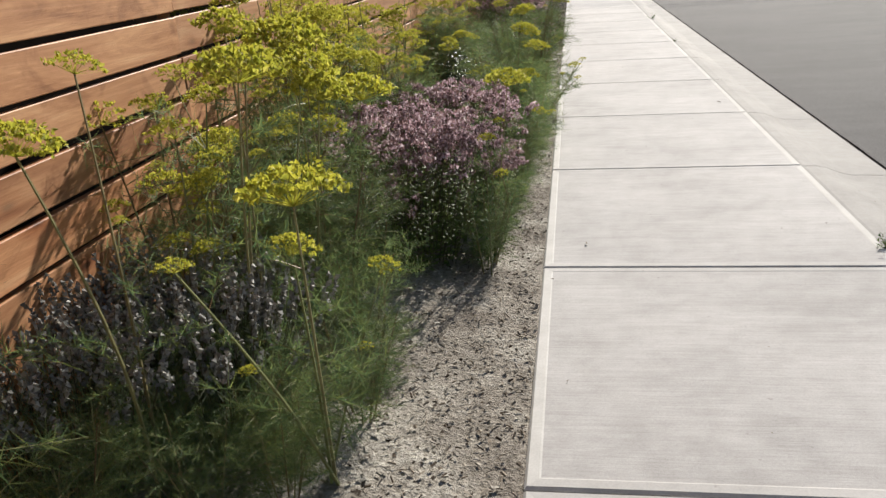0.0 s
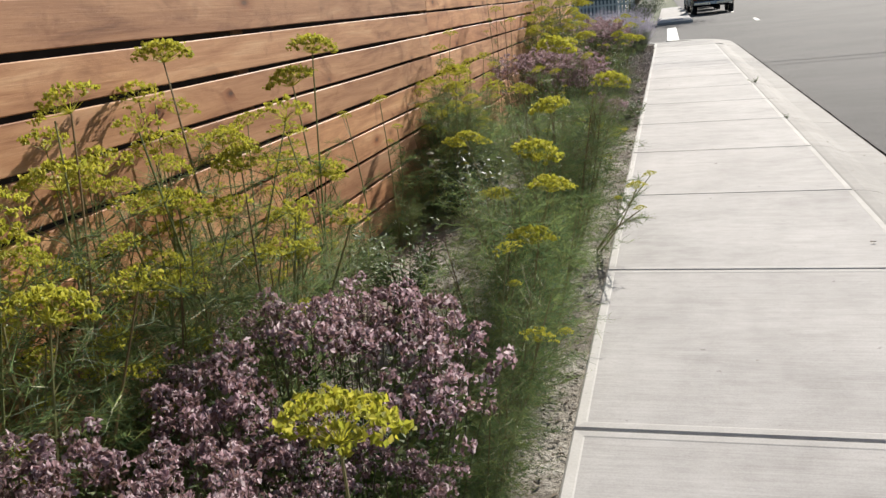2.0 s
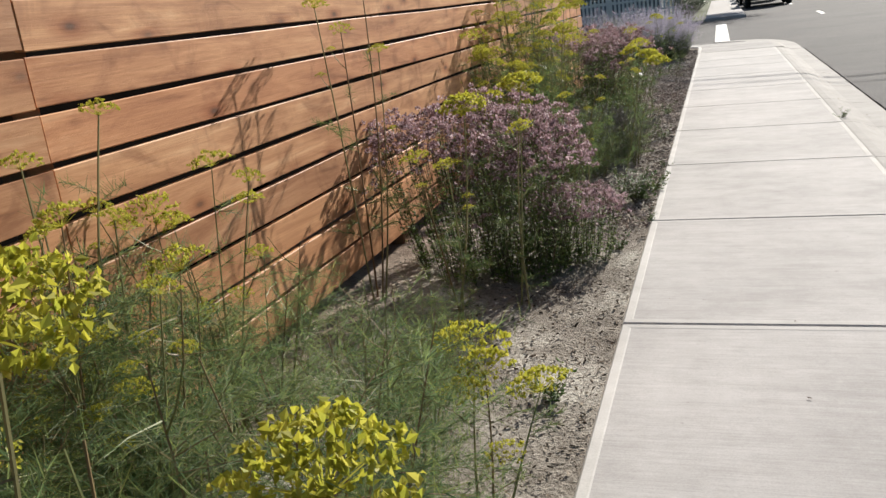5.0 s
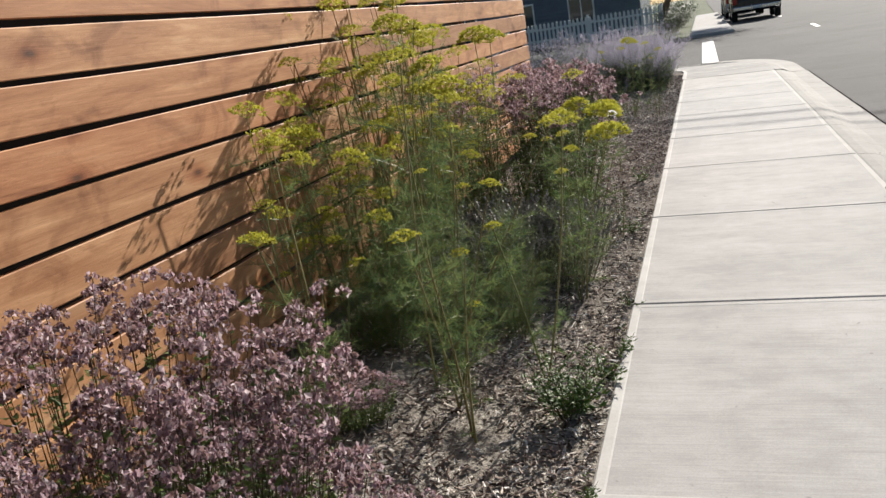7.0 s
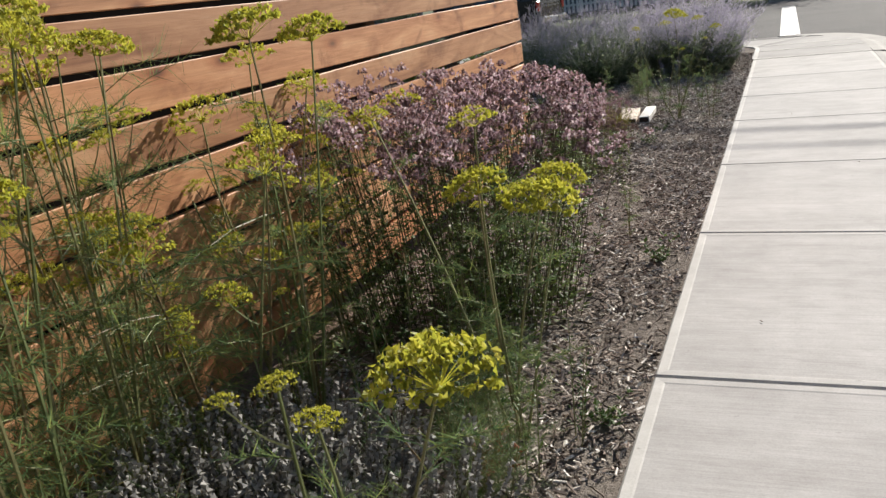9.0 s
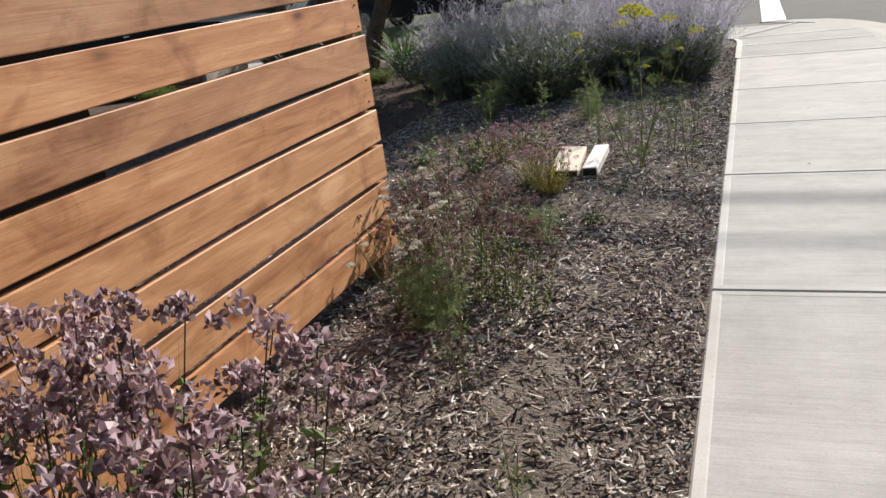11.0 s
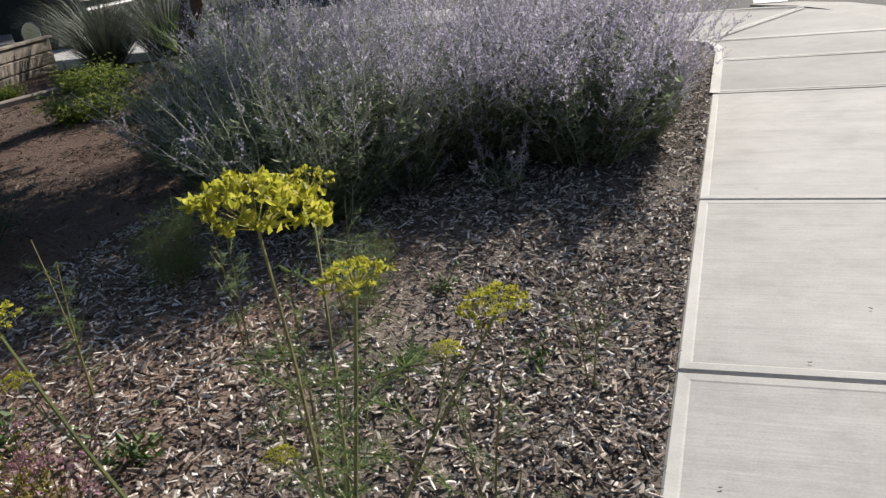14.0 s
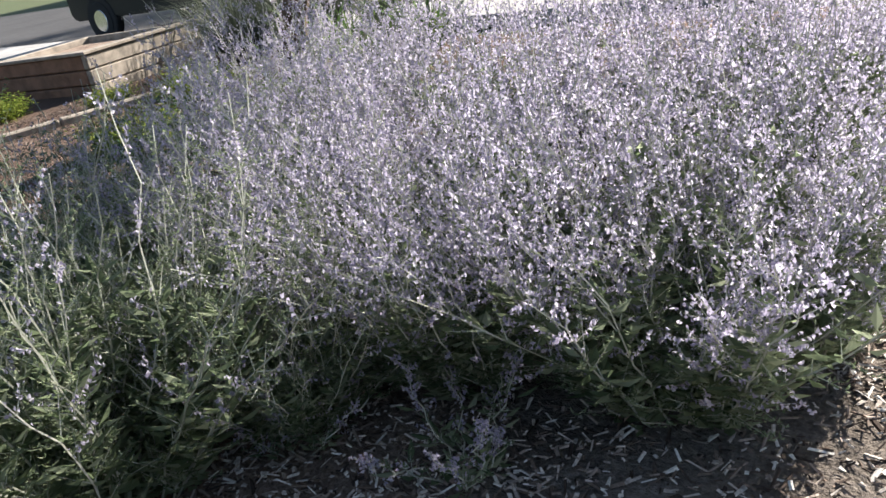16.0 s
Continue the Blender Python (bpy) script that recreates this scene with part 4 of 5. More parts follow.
FENNELS = [
    # thicket at the start of the bed
    (2, -1.05, -0.5, 0, 1.0), (0, -0.95, -1.2, 60, 1.0), (2, -1.0, 0.55, 150, 0.95), (3, -0.75, 0.3, 120, 0.5), (3, -0.62, 0.1, 20, 0.4), (3, -0.7, 0.95, 40, 0.72), (3, -0.85, 1.25, 200, 0.75),
    (3, -0.55, 0.75, 310, 0.5), (3, -0.45, 0.35, 70, 0.4), (3, -0.7, -0.12, 200, 0.42), (3, -0.85, 0.0, 130, 0.45), (3, -0.55, 0.0, 10, 0.4), (3, -0.9, -0.3, 60, 0.45), (0, -1.02, 2.15, 100, 0.98), (0, -1.0, 2.8, 200, 0.95), (1, -1.04, 3.2, 10, 0.9), (1, -1.02, 1.9, 20, 1.0), (2, -0.92, 2.35, 260, 0.9),
    (3, -0.98, 2.5, 40, 0.85), (3, -0.95, 3.0, 140, 0.6), (3, -1.0, 1.9, 260, 0.85), (3, -0.22, 1.55, 60, 0.4), (2, -0.9, 2.95, 170, 0.85),
    # feathery band beside the walk
    (3, -0.2, 2.2, 160, 0.42), (3, -0.18, 2.55, 15, 0.5), (3, -0.2, 2.9, 75, 0.58), (3, -0.22, 3.3, 130, 0.68), (3, -0.2, 3.7, 190, 0.76), (3, -0.3, 4.05, 240, 0.74), (3, -0.2, 4.4, 300, 0.55),
    (3, -0.3, 4.8, 0, 0.6), (3, -0.3, 5.4, 50, 0.9), (3, -0.34, 5.85, 110, 0.78), (3, -0.4, 6.3, 170, 0.66), (3, -0.5, 6.75, 10, 0.5),
    # growth against the boards
    (3, -0.98, 5.6, 30, 0.75), (0, -1.0, 5.8, 90, 0.8), (3, -0.98, 6.15, 200, 0.85), (2, -0.95, 6.05, 10, 0.85), (1, -1.02, 6.5, 130, 0.8), (3, -0.95, 6.6, 300, 0.7), (3, -0.95, 3.55, 80, 0.5), (3, -1.0, 4.1, 170, 0.42), (1, -1.03, 3.7, 60, 0.7), (3, -1.02, 4.75, 10, 0.35), (3, -1.05, 5.25, 250, 0.5), (3, -0.98, 5.95, 150, 0.85),
    # tall stand in the middle of the bed
    (0, -1.0, 10.2, 300, 0.95), (1, -1.0, 9.85, 20, 0.95), (5, -1.0, 11.1, 120, 0.92), (5, -1.02, 10.45, 60, 0.9), (2, -0.95, 11.35, 20, 1.05), (1, -1.0, 11.75, 100, 1.0), (0, -1.04, 12.2, 200, 0.85),
    (3, -0.62, 10.2, 210, 0.5), (3, -0.9, 10.45, 10, 0.62), (3, -0.88, 10.1, 140, 0.5), (3, -0.6, 10.55, 80, 0.55), (3, -0.42, 10.3, 60, 0.42),
    (3, -0.45, 11.75, 20, 0.45), (3, -0.28, 11.45, 200, 0.4), (3, -0.9, 9.35, 100, 0.35), (3, -0.86, 14.68, 130, 0.3), (3, -0.98, 14.85, 20, 0.27), (3, -0.7, 15.6, 250, 0.25), (3, -0.95, 18.2, 70, 0.3), (3, -1.7, 18.3, 20, 0.4)]
for i, x, y, a, s in FENNELS:
    more(F[i], x, y, a, s)


def lone_fennel(seed, base, heads, leaves=10, leaf=0.11):
    """A slender fennel whose stems rise from base to the given flower heads (x, y, z, radius)."""
    rng = random.Random(seed)
    ob = tagged(new("fennel"), "slender fennel with broad yellow flower heads beside the walk", "plant", "fennel plants")
    bz = bed_height(*base)
    ob.matrix_basis = Matrix.Translation((base[0], base[1], bz))
    st, fo = Geo(), Geo()
    for x, y, z, r in heads:
        tip = Vector((x - base[0], y - base[1], z - bz - r * 0.5))
        foot = Vector((rng.uniform(-0.03, 0.03), rng.uniform(-0.03, 0.03), -0.03))
        sway = Vector((rng.uniform(-0.03, 0.03), rng.uniform(-0.03, 0.03), 0))
        pts = [foot.lerp(tip, k / 8) + sway * math.sin(math.pi * k / 8) for k in range(9)]
        st.tube(pts, 0.005, 0.0022, 4)
        for _ in range(leaves):
            k = rng.randint(1, 6)
            thread_leaf(fo, st, pts[k].lerp(pts[k + 1], rng.random()), rand_dir(rng, 0.6), leaf * rng.uniform(0.6, 1.3), rng, 46)
        for _ in range(rng.randint(0, 1)):
            k = rng.randint(4, 7)
            br = arc_points(pts[k], rand_dir(rng, 1.0), rng.uniform(0.07, 0.14), (0, 0, 0.7), 3)
            st.tube(br, 0.002, 0.0012)
            h = part("flower_head", rng.choice(UMBELS), None, ob, "small yellow flower head")
            h.matrix_basis = Matrix.Translation(br[-1]) @ Matrix.Diagonal((0.3, 0.3, 0.3, 1))
        h = part("flower_head", BROAD_UMBEL if r >= 0.07 else rng.choice(UMBELS), None, ob, "broad yellow flower head")
        s = r / 0.075
        h.matrix_basis = Matrix.Translation(pts[-1]) @ Euler((rng.uniform(-0.25, 0.25), rng.uniform(-0.25, 0.25), rng.uniform(0, 6))).to_matrix().to_4x4() @ Matrix.Diagonal((s, s, s, 1))
    part("stemwork", st, STEM, ob)
    part("foliage", fo, FENNEL, ob)
    return ob


lone_fennel(81, (-0.45, 0.08), [(-0.367, -0.18, 0.83, 0.1), (-0.54, -0.33, 0.73, 0.035), (-0.33, 0.28, 0.5, 0.045), (-0.42, -0.08, 0.68, 0.055)], 12, 0.13)
lone_fennel(101, (-0.8, -0.1), [(-0.76, -0.36, 0.97, 0.075), (-0.85, 0.0, 1.05, 0.06)], 9, 0.13)
lone_fennel(102, (-0.7, 0.35), [(-0.55, 0.1, 1.02, 0.1), (-0.62, 0.32, 1.0, 0.09), (-0.75, 0.55, 1.08, 0.08), (-0.6, 0.66, 0.95, 0.11)], 9, 0.14)
lone_fennel(103, (-0.72, 0.9), [(-0.67, 0.78, 1.03, 0.12), (-0.54, 1.06, 0.82, 0.11), (-0.54, 0.61, 0.89, 0.09), (-0.75, 1.15, 0.98, 0.09)], 10, 0.15)
lone_fennel(104, (-0.95, 1.3), [(-0.96, 1.2, 1.12, 0.08), (-0.85, 1.53, 0.93, 0.09), (-1.0, 1.6, 1.15, 0.07)], 9, 0.14)
lone_fennel(105, (-0.88, 1.95), [(-0.79, 1.74, 0.86, 0.09), (-0.73, 1.94, 0.81, 0.08), (-0.73, 2.19, 0.77, 0.06), (-0.95, 2.0, 1.0, 0.07)], 8, 0.13)
lone_fennel(106, (-0.82, 2.7), [(-0.62, 2.61, 0.71, 0.055), (-0.49, 2.77, 0.75, 0.055), (-0.76, 2.74, 0.92, 0.07), (-1.04, 2.92, 1.2, 0.08), (-0.87, 2.5, 1.05, 0.06)], 8, 0.13)
lone_fennel(107, (-0.88, 3.4), [(-0.84, 3.3, 1.08, 0.08), (-0.81, 3.42, 1.17, 0.08), (-0.82, 3.17, 0.93, 0.06), (-0.85, 3.48, 0.75, 0.075)], 6, 0.12)
lone_fennel(82, (-0.2, 1.85), [(-0.12, 1.71, 0.73, 0.09), (-0.18, 1.4, 0.56, 0.035), (-0.14, 1.5, 0.4, 0.03)], 14, 0.12)
lone_fennel(108, (-0.18, 2.95), [(-0.05, 2.85, 0.38, 0.05), (-0.16, 3.1, 0.55, 0.04)], 14, 0.14)
lone_fennel(83, (-0.22, 3.65), [(-0.08, 3.5, 0.65, 0.075), (-0.154, 3.72, 0.73, 0.09), (-0.14, 3.42, 0.5, 0.08)], 12, 0.15)
lone_fennel(109, (-0.34, 4.65), [(-0.2, 4.52, 0.79, 0.09), (-0.36, 4.75, 0.85, 0.06)], 14, 0.16)
lone_fennel(87, (-0.34, 5.05), [(-0.24, 5.12, 1.02, 0.1), (0.02, 5.2, 0.82, 0.095), (-0.42, 5.2, 0.8, 0.06)], 16, 0.16)
lone_fennel(110, (-0.1, 4.95), [(0.14, 4.8, 0.35, 0.05), (0.2, 5.0, 0.36, 0.035), (0.16, 4.62, 0.28, 0.03)], 10, 0.12)
lone_fennel(91, (-0.58, 4.9), [(-0.5, 4.67, 0.37, 0.085), (-0.62, 4.88, 0.32, 0.06), (-0.72, 5.06, 0.6, 0.07), (-0.62, 4.98, 0.58, 0.05)], 10, 0.11)
lone_fennel(121, (-0.88, 5.45), [(-0.83, 5.41, 0.92, 0.08), (-0.85, 5.27, 0.54, 0.07), (-0.78, 5.5, 0.75, 0.05), (-0.95, 5.7, 0.95, 0.05)], 12, 0.14)
lone_fennel(111, (-1.07, 4.35), [(-1.07, 4.3, 0.83, 0.03), (-1.1, 4.1, 0.6, 0.03)], 5, 0.1)
lone_fennel(112, (-1.04, 4.72), [(-1.03, 4.66, 0.86, 0.045), (-1.02, 4.85, 0.7, 0.03)], 6, 0.11)
lone_fennel(113, (-1.08, 6.1), [(-1.07, 6.03, 1.02, 0.05), (-1.0, 6.2, 0.85, 0.04), (-1.06, 6.3, 1.1, 0.05)], 8, 0.13)
lone_fennel(114, (-1.04, 7.75), [(-1.06, 7.6, 1.32, 0.05), (-1.02, 7.72, 1.22, 0.05), (-0.93, 7.86, 1.12, 0.045), (-1.0, 7.95, 1.42, 0.05)], 6, 0.12)
lone_fennel(115, (-0.4, 7.75), [(-0.32, 7.7, 0.95, 0.085), (-0.3, 7.55, 0.8, 0.05)], 8, 0.12)
lone_fennel(89, (-0.6, 7.5), [(-0.42, 7.27, 0.93, 0.08), (-0.52, 7.32, 0.72, 0.05), (-0.66, 7.4, 0.74, 0.06)], 8, 0.12)
lone_fennel(90, (-0.47, 9.7), [(-0.44, 9.31, 0.71, 0.045), (-0.35, 9.5, 0.6, 0.03), (-0.3, 9.75, 0.75, 0.035)], 14, 0.14)
lone_fennel(116, (-0.86, 9.5), [(-0.84, 9.42, 0.99, 0.055), (-0.8, 9.16, 0.77, 0.05), (-0.95, 9.5, 0.8, 0.04)], 7, 0.12)
lone_fennel(117, (-0.6, 9.85), [(-0.44, 9.51, 1.18, 0.055), (-0.6, 9.85, 1.1, 0.05), (-0.12, 9.93, 0.9, 0.04)], 10, 0.14)
lone_fennel(118, (-0.76, 10.6), [(-0.86, 10.64, 1.31, 0.08), (-0.6, 10.4, 1.04, 0.09), (-0.7, 10.55, 1.12, 0.08), (-0.8, 10.72, 1.01, 0.07), (-0.62, 10.5, 0.98, 0.06)], 9, 0.15)
lone_fennel(119, (-0.92, 11.0), [(-0.9, 10.96, 1.28, 0.08), (-0.93, 11.2, 1.21, 0.07), (-1.0, 11.1, 1.4, 0.07)], 8, 0.14)
lone_fennel(120, (-0.78, 11.5), [(-0.72, 11.44, 1.21, 0.09), (-0.7, 11.68, 1.18, 0.085), (-0.85, 11.6, 1.0, 0.045), (-0.78, 11.55, 0.82, 0.045)], 6, 0.13)
lone_fennel(84, (-0.22, 10.75), [(-0.03, 10.69, 0.75, 0.09), (-0.17, 10.61, 0.7, 0.035), (-0.19, 10.57, 0.77, 0.03)], 12, 0.13)
lone_fennel(85, (-0.3, 11.75), [(-0.158, 11.68, 0.73, 0.1), (-0.287, 11.62, 0.78, 0.08), (-0.157, 11.89, 0.73, 0.07), (-0.28, 11.63, 0.93, 0.06), (-0.58, 11.7, 0.95, 0.045)], 9, 0.12)
lone_fennel(86, (-0.25, 9.9), [(-0.05, 9.74, 0.93, 0.06), (-0.3, 9.72, 0.62, 0.03)])
lone_fennel(88, (-0.44, 16.92), [(-0.43, 16.94, 0.87, 0.095), (-0.243, 16.82, 0.82, 0.045), (-0.12, 16.93, 0.735, 0.045), (-0.71, 16.75, 0.79, 0.035), (-0.55, 17.3, 0.78, 0.05)], 7, 0.11)
put(thin_stalk, -0.38, 9.46)
for x, y, a, s in ((-0.18, 16.92, 90, 0.75), (-1.17, 15.73, 200, 0.8), (-0.9, 18.0, 120, 0.7), (-1.9, 17.6, 30, 0.9), (-0.3, 13.6, 160, 0.5), (-0.65, 14.3, 300, 0.6), (-0.2, 17.9, 40, 0.5), (-0.55, 17.15, 80, 0.7), (-0.3, 17.3, 200, 0.7), (-0.75, 17.45, 320, 0.7), (-1.5, 17.6, 10, 0.7), (-1.2, 17.9, 150, 0.6)):
    more(thin_stalk, x, y, a, s)

# slender stalks in front of the tall herb clump
stalk = leafy_stalk(131)
put(stalk, -0.72, 11.35, 0, 1.0)
for x, y, a, s in ((-0.6, 11.55, 70, 1.1), (-0.52, 11.3, 140, 0.95), (-0.42, 11.5, 200, 1.1), (-0.33, 11.35, 260, 0.9), (-0.22, 11.55, 300, 0.95), (-0.82, 11.65, 20, 1.1), (-0.66, 11.8, 100, 1.2), (-0.48, 11.95, 160, 1.2), (-0.15, 11.75, 220, 0.8), (-0.2, 1.45, 50, 1.0), (-0.24, 1.6, 170, 0.8), (-0.26, 2.0, 30, 0.8)):
    more(stalk, x, y, a, s)

# purple-flowered herb clumps
O = [oregano(21, 0.62, 0.36, 120), oregano(22, 0.5, 0.36, 100), oregano(23, 0.5, 0.42, 34, DRYHEAD, HERB_LEAF, (2, 4), 30), oregano(25, 0.86, 0.5, 160), oregano(26, 0.8, 0.36, 110)]
O[2]["label"] = "thin green herb clump with dry brown flower heads"
put(O[0], -0.56, 1.6, 0, 0.98)
put(O[1], -0.48, 2.45, 0, 1.15)
put(O[2], -0.88, 15.02, 0, 0.82)
put(O[3], -0.72, 8.3, 90, 0.95)
put(O[4], -0.5, 8.22, 200, 0.86)
for i, x, y, a, s, t in ((1, -0.36, 2.05, 80, 0.8, 1.0), (1, -0.3, 8.45, 20, 0.7, 1.0), (1, -0.78, 9.52, 60, 0.42, 0.62), (3, -0.76, 12.45, 200, 1.08, 1.0), (4, -0.58, 12.72, 60, 1.1, 1.0), (2, -0.72, 14.85, 100, 0.7, 1.0), (2, -1.02, 15.35, 230, 0.7, 1.0)):
    more(O[i], x, y, a, s, t)

# silvery sage bushes at the corner
S = [sage(31), sage(32, 0.95, 0.75, 140), sage(33, 0.85, 0.6, 125, 0.15)]
put(S[0], -0.52, 19.88, 0)
put(S[1], -0.62, 20.75, 50)
put(S[2], -1.5, 18.98, 20, 1.06)
for i, x, y, a, s in ((1, -1.02, 19.75, 120, 0.92), (2, -1.27, 19.38, 210, 0.7), (0, -1.75, 19.9, 210, 0.95), (2, -2.25, 19.5, 100, 0.9), (0, -0.75, 21.3, 90, 0.95), (1, -1.5, 20.7, 300, 1.0), (1, -2.5, 20.7, 10, 1.0), (0, -0.36, 20.15, 130, 0.62)):
    more(S[i], x, y, a, s)
young = sage(34, 0.3, 0.2, 8, 0.9, 6, 1.5)
young["label"] = "low young sage shoot with pale paired twigs on shaded mulch"
put(young, -0.8, 19.37, 40, 1.0)
more(young, -1.18, 19.25, 150, 0.8)

# lavender
L = lavender(41)
put(L, -0.54, 10.95, 0, 1.15)
for x, y, a, s in ((-0.32, 11.0, 90, 1.05), (-0.78, 11.05, 140, 1.0), (-0.65, 11.3, 200, 0.9), (-0.6, 10.65, 20, 0.9), (-0.78, 0.2, 40, 1.25), (-0.95, 0.35, 140, 1.25), (-1.05, -0.05, 10, 1.2)):
    more(L, x, y, a, s)

# low weeds, tufts and shrubs
W = weed(51)
put(W, -0.13, 13.33)
for x, y, a, s in ((-0.03, 9.95, 20, 0.9), (-0.02, 10.15, 100, 0.7), (-0.12, 9.7, 60, 1.2), (-0.12, 8.6, 160, 0.7), (-0.55, 15.9, 40, 0.8), (-0.72, 17.9, 90, 0.7), (-0.35, 17.95, 200, 0.7), (-1.35, 16.75, 10, 1.4), (-1.8, 17.0, 70, 1.2), (-0.1, 11.9, 30, 0.8), (-0.15, 7.0, 0, 0.9), (-0.5, 16.4, 130, 0.6), (-0.75, 18.35, 60, 0.7), (-1.55, 17.25, 150, 1.3), (-1.95, 16.6, 20, 1.1), (-1.2, 17.35, 80, 1.0), (-1.65, 16.45, 200, 0.9), (-1.1, 16.1, 110, 0.8)):
    more(W, x, y, a, s)
put(weed(52, 0.12, 0.1, 80, RED, 0.03, "red_weed", "small red-leaved weed in the mulch"), -0.3, 11.55)
sprig = weed(53, 0.28, 0.2, 150, PINK, 0.022, "pink_sprigs", "loose pinkish dried sprigs by the wood offcuts")
put(sprig, -1.0, 16.75)
more(sprig, -1.15, 17.1, 90, 1.0)
more(sprig, -0.95, 16.4, 200, 0.8)
T = oregano(24, 0.36, 0.26, 24, PINK, GOLD_LEAF, (0, 1))
T["label"] = "thin yellowing herb clump with dusty pink heads on mulch"
put(T, -0.86, 16.36, 0, 0.7, 0.95)
more(T, -1.15, 16.95, 60, 0.8, 0.8)
more(T, -1.35, 17.1, 160, 0.7, 0.7)
tuft = grass_tuft(61, 0.27, 0.2, 150, GOLD_LEAF, 0.0022)
put(tuft, -0.83, 16.34)
more(tuft, -0.93, 16.5, 70, 0.85)
yarrow = yarrow_plant(55)
put(yarrow, -1.07, 14.9)
more(yarrow, -1.0, 15.1, 100, 0.85)
more(yarrow, -1.05, 14.72, 210, 0.75)
more(yarrow, -0.88, 5.5, 30, 0.9)
put(leafy_shrub(56), -0.82, 5.35, 0, 0.9)
herb = leafy_shrub(62, 0.38, 0.2, 900, WEED_LEAF, 0.036, "small upright round-leaved green herb on pale soil")
put(herb, -0.76, 3.9)
more(herb, -0.12, 9.62, 90, 0.6)
mound = leafy_shrub(57, 0.34, 0.55, 2600, MOUND_LEAF, 0.05, "low mounded bright yellow-green ground cover")
put(mound, -4.45, 21.15, 0, 0.85)
for x, y, a, s in ((-5.25, 22.35, 40, 0.85), (-5.75, 22.6, 100, 0.7), (-6.35, 22.15, 200, 0.55), (-7.3, 21.7, 10, 0.7), (-8.2, 22.0, 60, 0.6), (-3.95, 21.3, 130, 0.6)):
    more(mound, x, y, a, s)
iris = grass_tuft(58, 0.75, 0.25, 70, WEED_LEAF, 0.018, "clump of upright sword-shaped green leaves", "sword_leaf_clump")
put(iris, -5.05, 23.5)
for x, y, a, s in ((-4.25, 23.0, 50, 1.0), (-3.9, 22.0, 100, 0.75), (-4.0, 23.6, 10, 1.0)):
    more(iris, x, y, a, s)
shade_shrub = leafy_shrub(60, 0.6, 0.4, 1800, SHRUB_LEAF, 0.04, "dark small-leaved shrub in the shade of the tree")
put(shade_shrub, -2.75, 19.95)
more(shade_shrub, -3.3, 20.9, 80, 0.8)
more(shade_shrub, -2.85, 18.5, 200, 0.6)
tallgrass = grass_tuft(59, 1.0, 0.4, 520, GREYGRASS, 0.007, "tall grey-green grass clump", "tall_grass")
put(tallgrass, -6.25, 23.6)
for x, y, a, s in ((-6.75, 24.2, 60, 1.0), (-5.65, 23.9, 120, 0.95), (-7.3, 24.8, 200, 1.0), (-6.1, 24.5, 160, 1.0), (-5.3, 24.6, 20, 0.8), (-3.4, 22.4, 10, 0.7)):
    more(tallgrass, x, y, a, s)


# mulch and leaf litter: loose chips
def scatter(name, n, area, mat, label, sizes, seed, bare=0.75):
    rng = random.Random(seed)
    g = Geo()
    x0, x1, y0, y1 = area
    for _ in range(n):
        x, y = x1 - (x1 - x0) * rng.random() ** (1.15 if x1 == 0 else 1.0), rng.uniform(y0, y1)
        if x > -0.006:
            continue
        if y > 22.0 and x > -1.0:
            continue
        if noise.noise(Vector((x * 1.7, y * 1.7, seed))) < -0.2 and rng.random() < bare:
            continue
        l, w, h = sizes[0] + (sizes[1] - sizes[0]) * rng.random() ** 1.7, rng.uniform(0.0018, 0.0058), rng.uniform(0.0012, 0.0035)
        cut = rng.uniform(-0.4, 0.4) * l
        q = Euler((rng.gauss(0, 0.3), rng.gauss(0, 0.3), rng.uniform(0, 6.283))).to_matrix()
        c = Vector((x, y, bed_height(x, y) + 0.004 + rng.uniform(0, 0.008)))
        i = len(g.v)
        tp = rng.uniform(0.4, 1.0)
        ridge = rng.uniform(-0.5, 0.5) * w
        for p in ((-l + cut, -w, 0), (l, -w * tp, 0), (-l * 0.92 + cut * 0.5, ridge, h), (l * 0.92 - cut * 0.5, ridge * tp, h), (-l, w, 0), (l - cut, w * tp, 0)):
            g.v.append(tuple(c + q @ Vector((p[0] / 2, p[1], p[2]))))
        g.f += [(i, i + 1, i + 3, i + 2), (i + 2, i + 3, i + 5, i + 4)]
        g.m += [0, 0]
    return tagged(new(name, g.mesh(name, mat)), label, "mulch", kind="stuff")


scatter("bark_mulch", 17000, (-1.18, 0, 9.0, 13.6), MULCH, "grey-brown bark mulch chips scattered over the bed", (0.008, 0.05), 3)
scatter("bark_mulch_open", 84000, (-2.4, 0, 13.6, 22.0), MULCH, "grey-brown bark mulch chips spread thickly over open ground", (0.008, 0.048), 6, 0.6)
scatter("bark_mulch_far", 16000, (-7, -2.4, 15.4, 22.5), SHADEMULCH, "bark mulch chips on the open ground, darkened as tree shade", (0.02, 0.07), 4)
scatter("leaf_litter", 12000, (-1.15, 0, -2.0, 9.4), LITTER, "dark dry leaf litter on pale soil", (0.006, 0.024), 5)


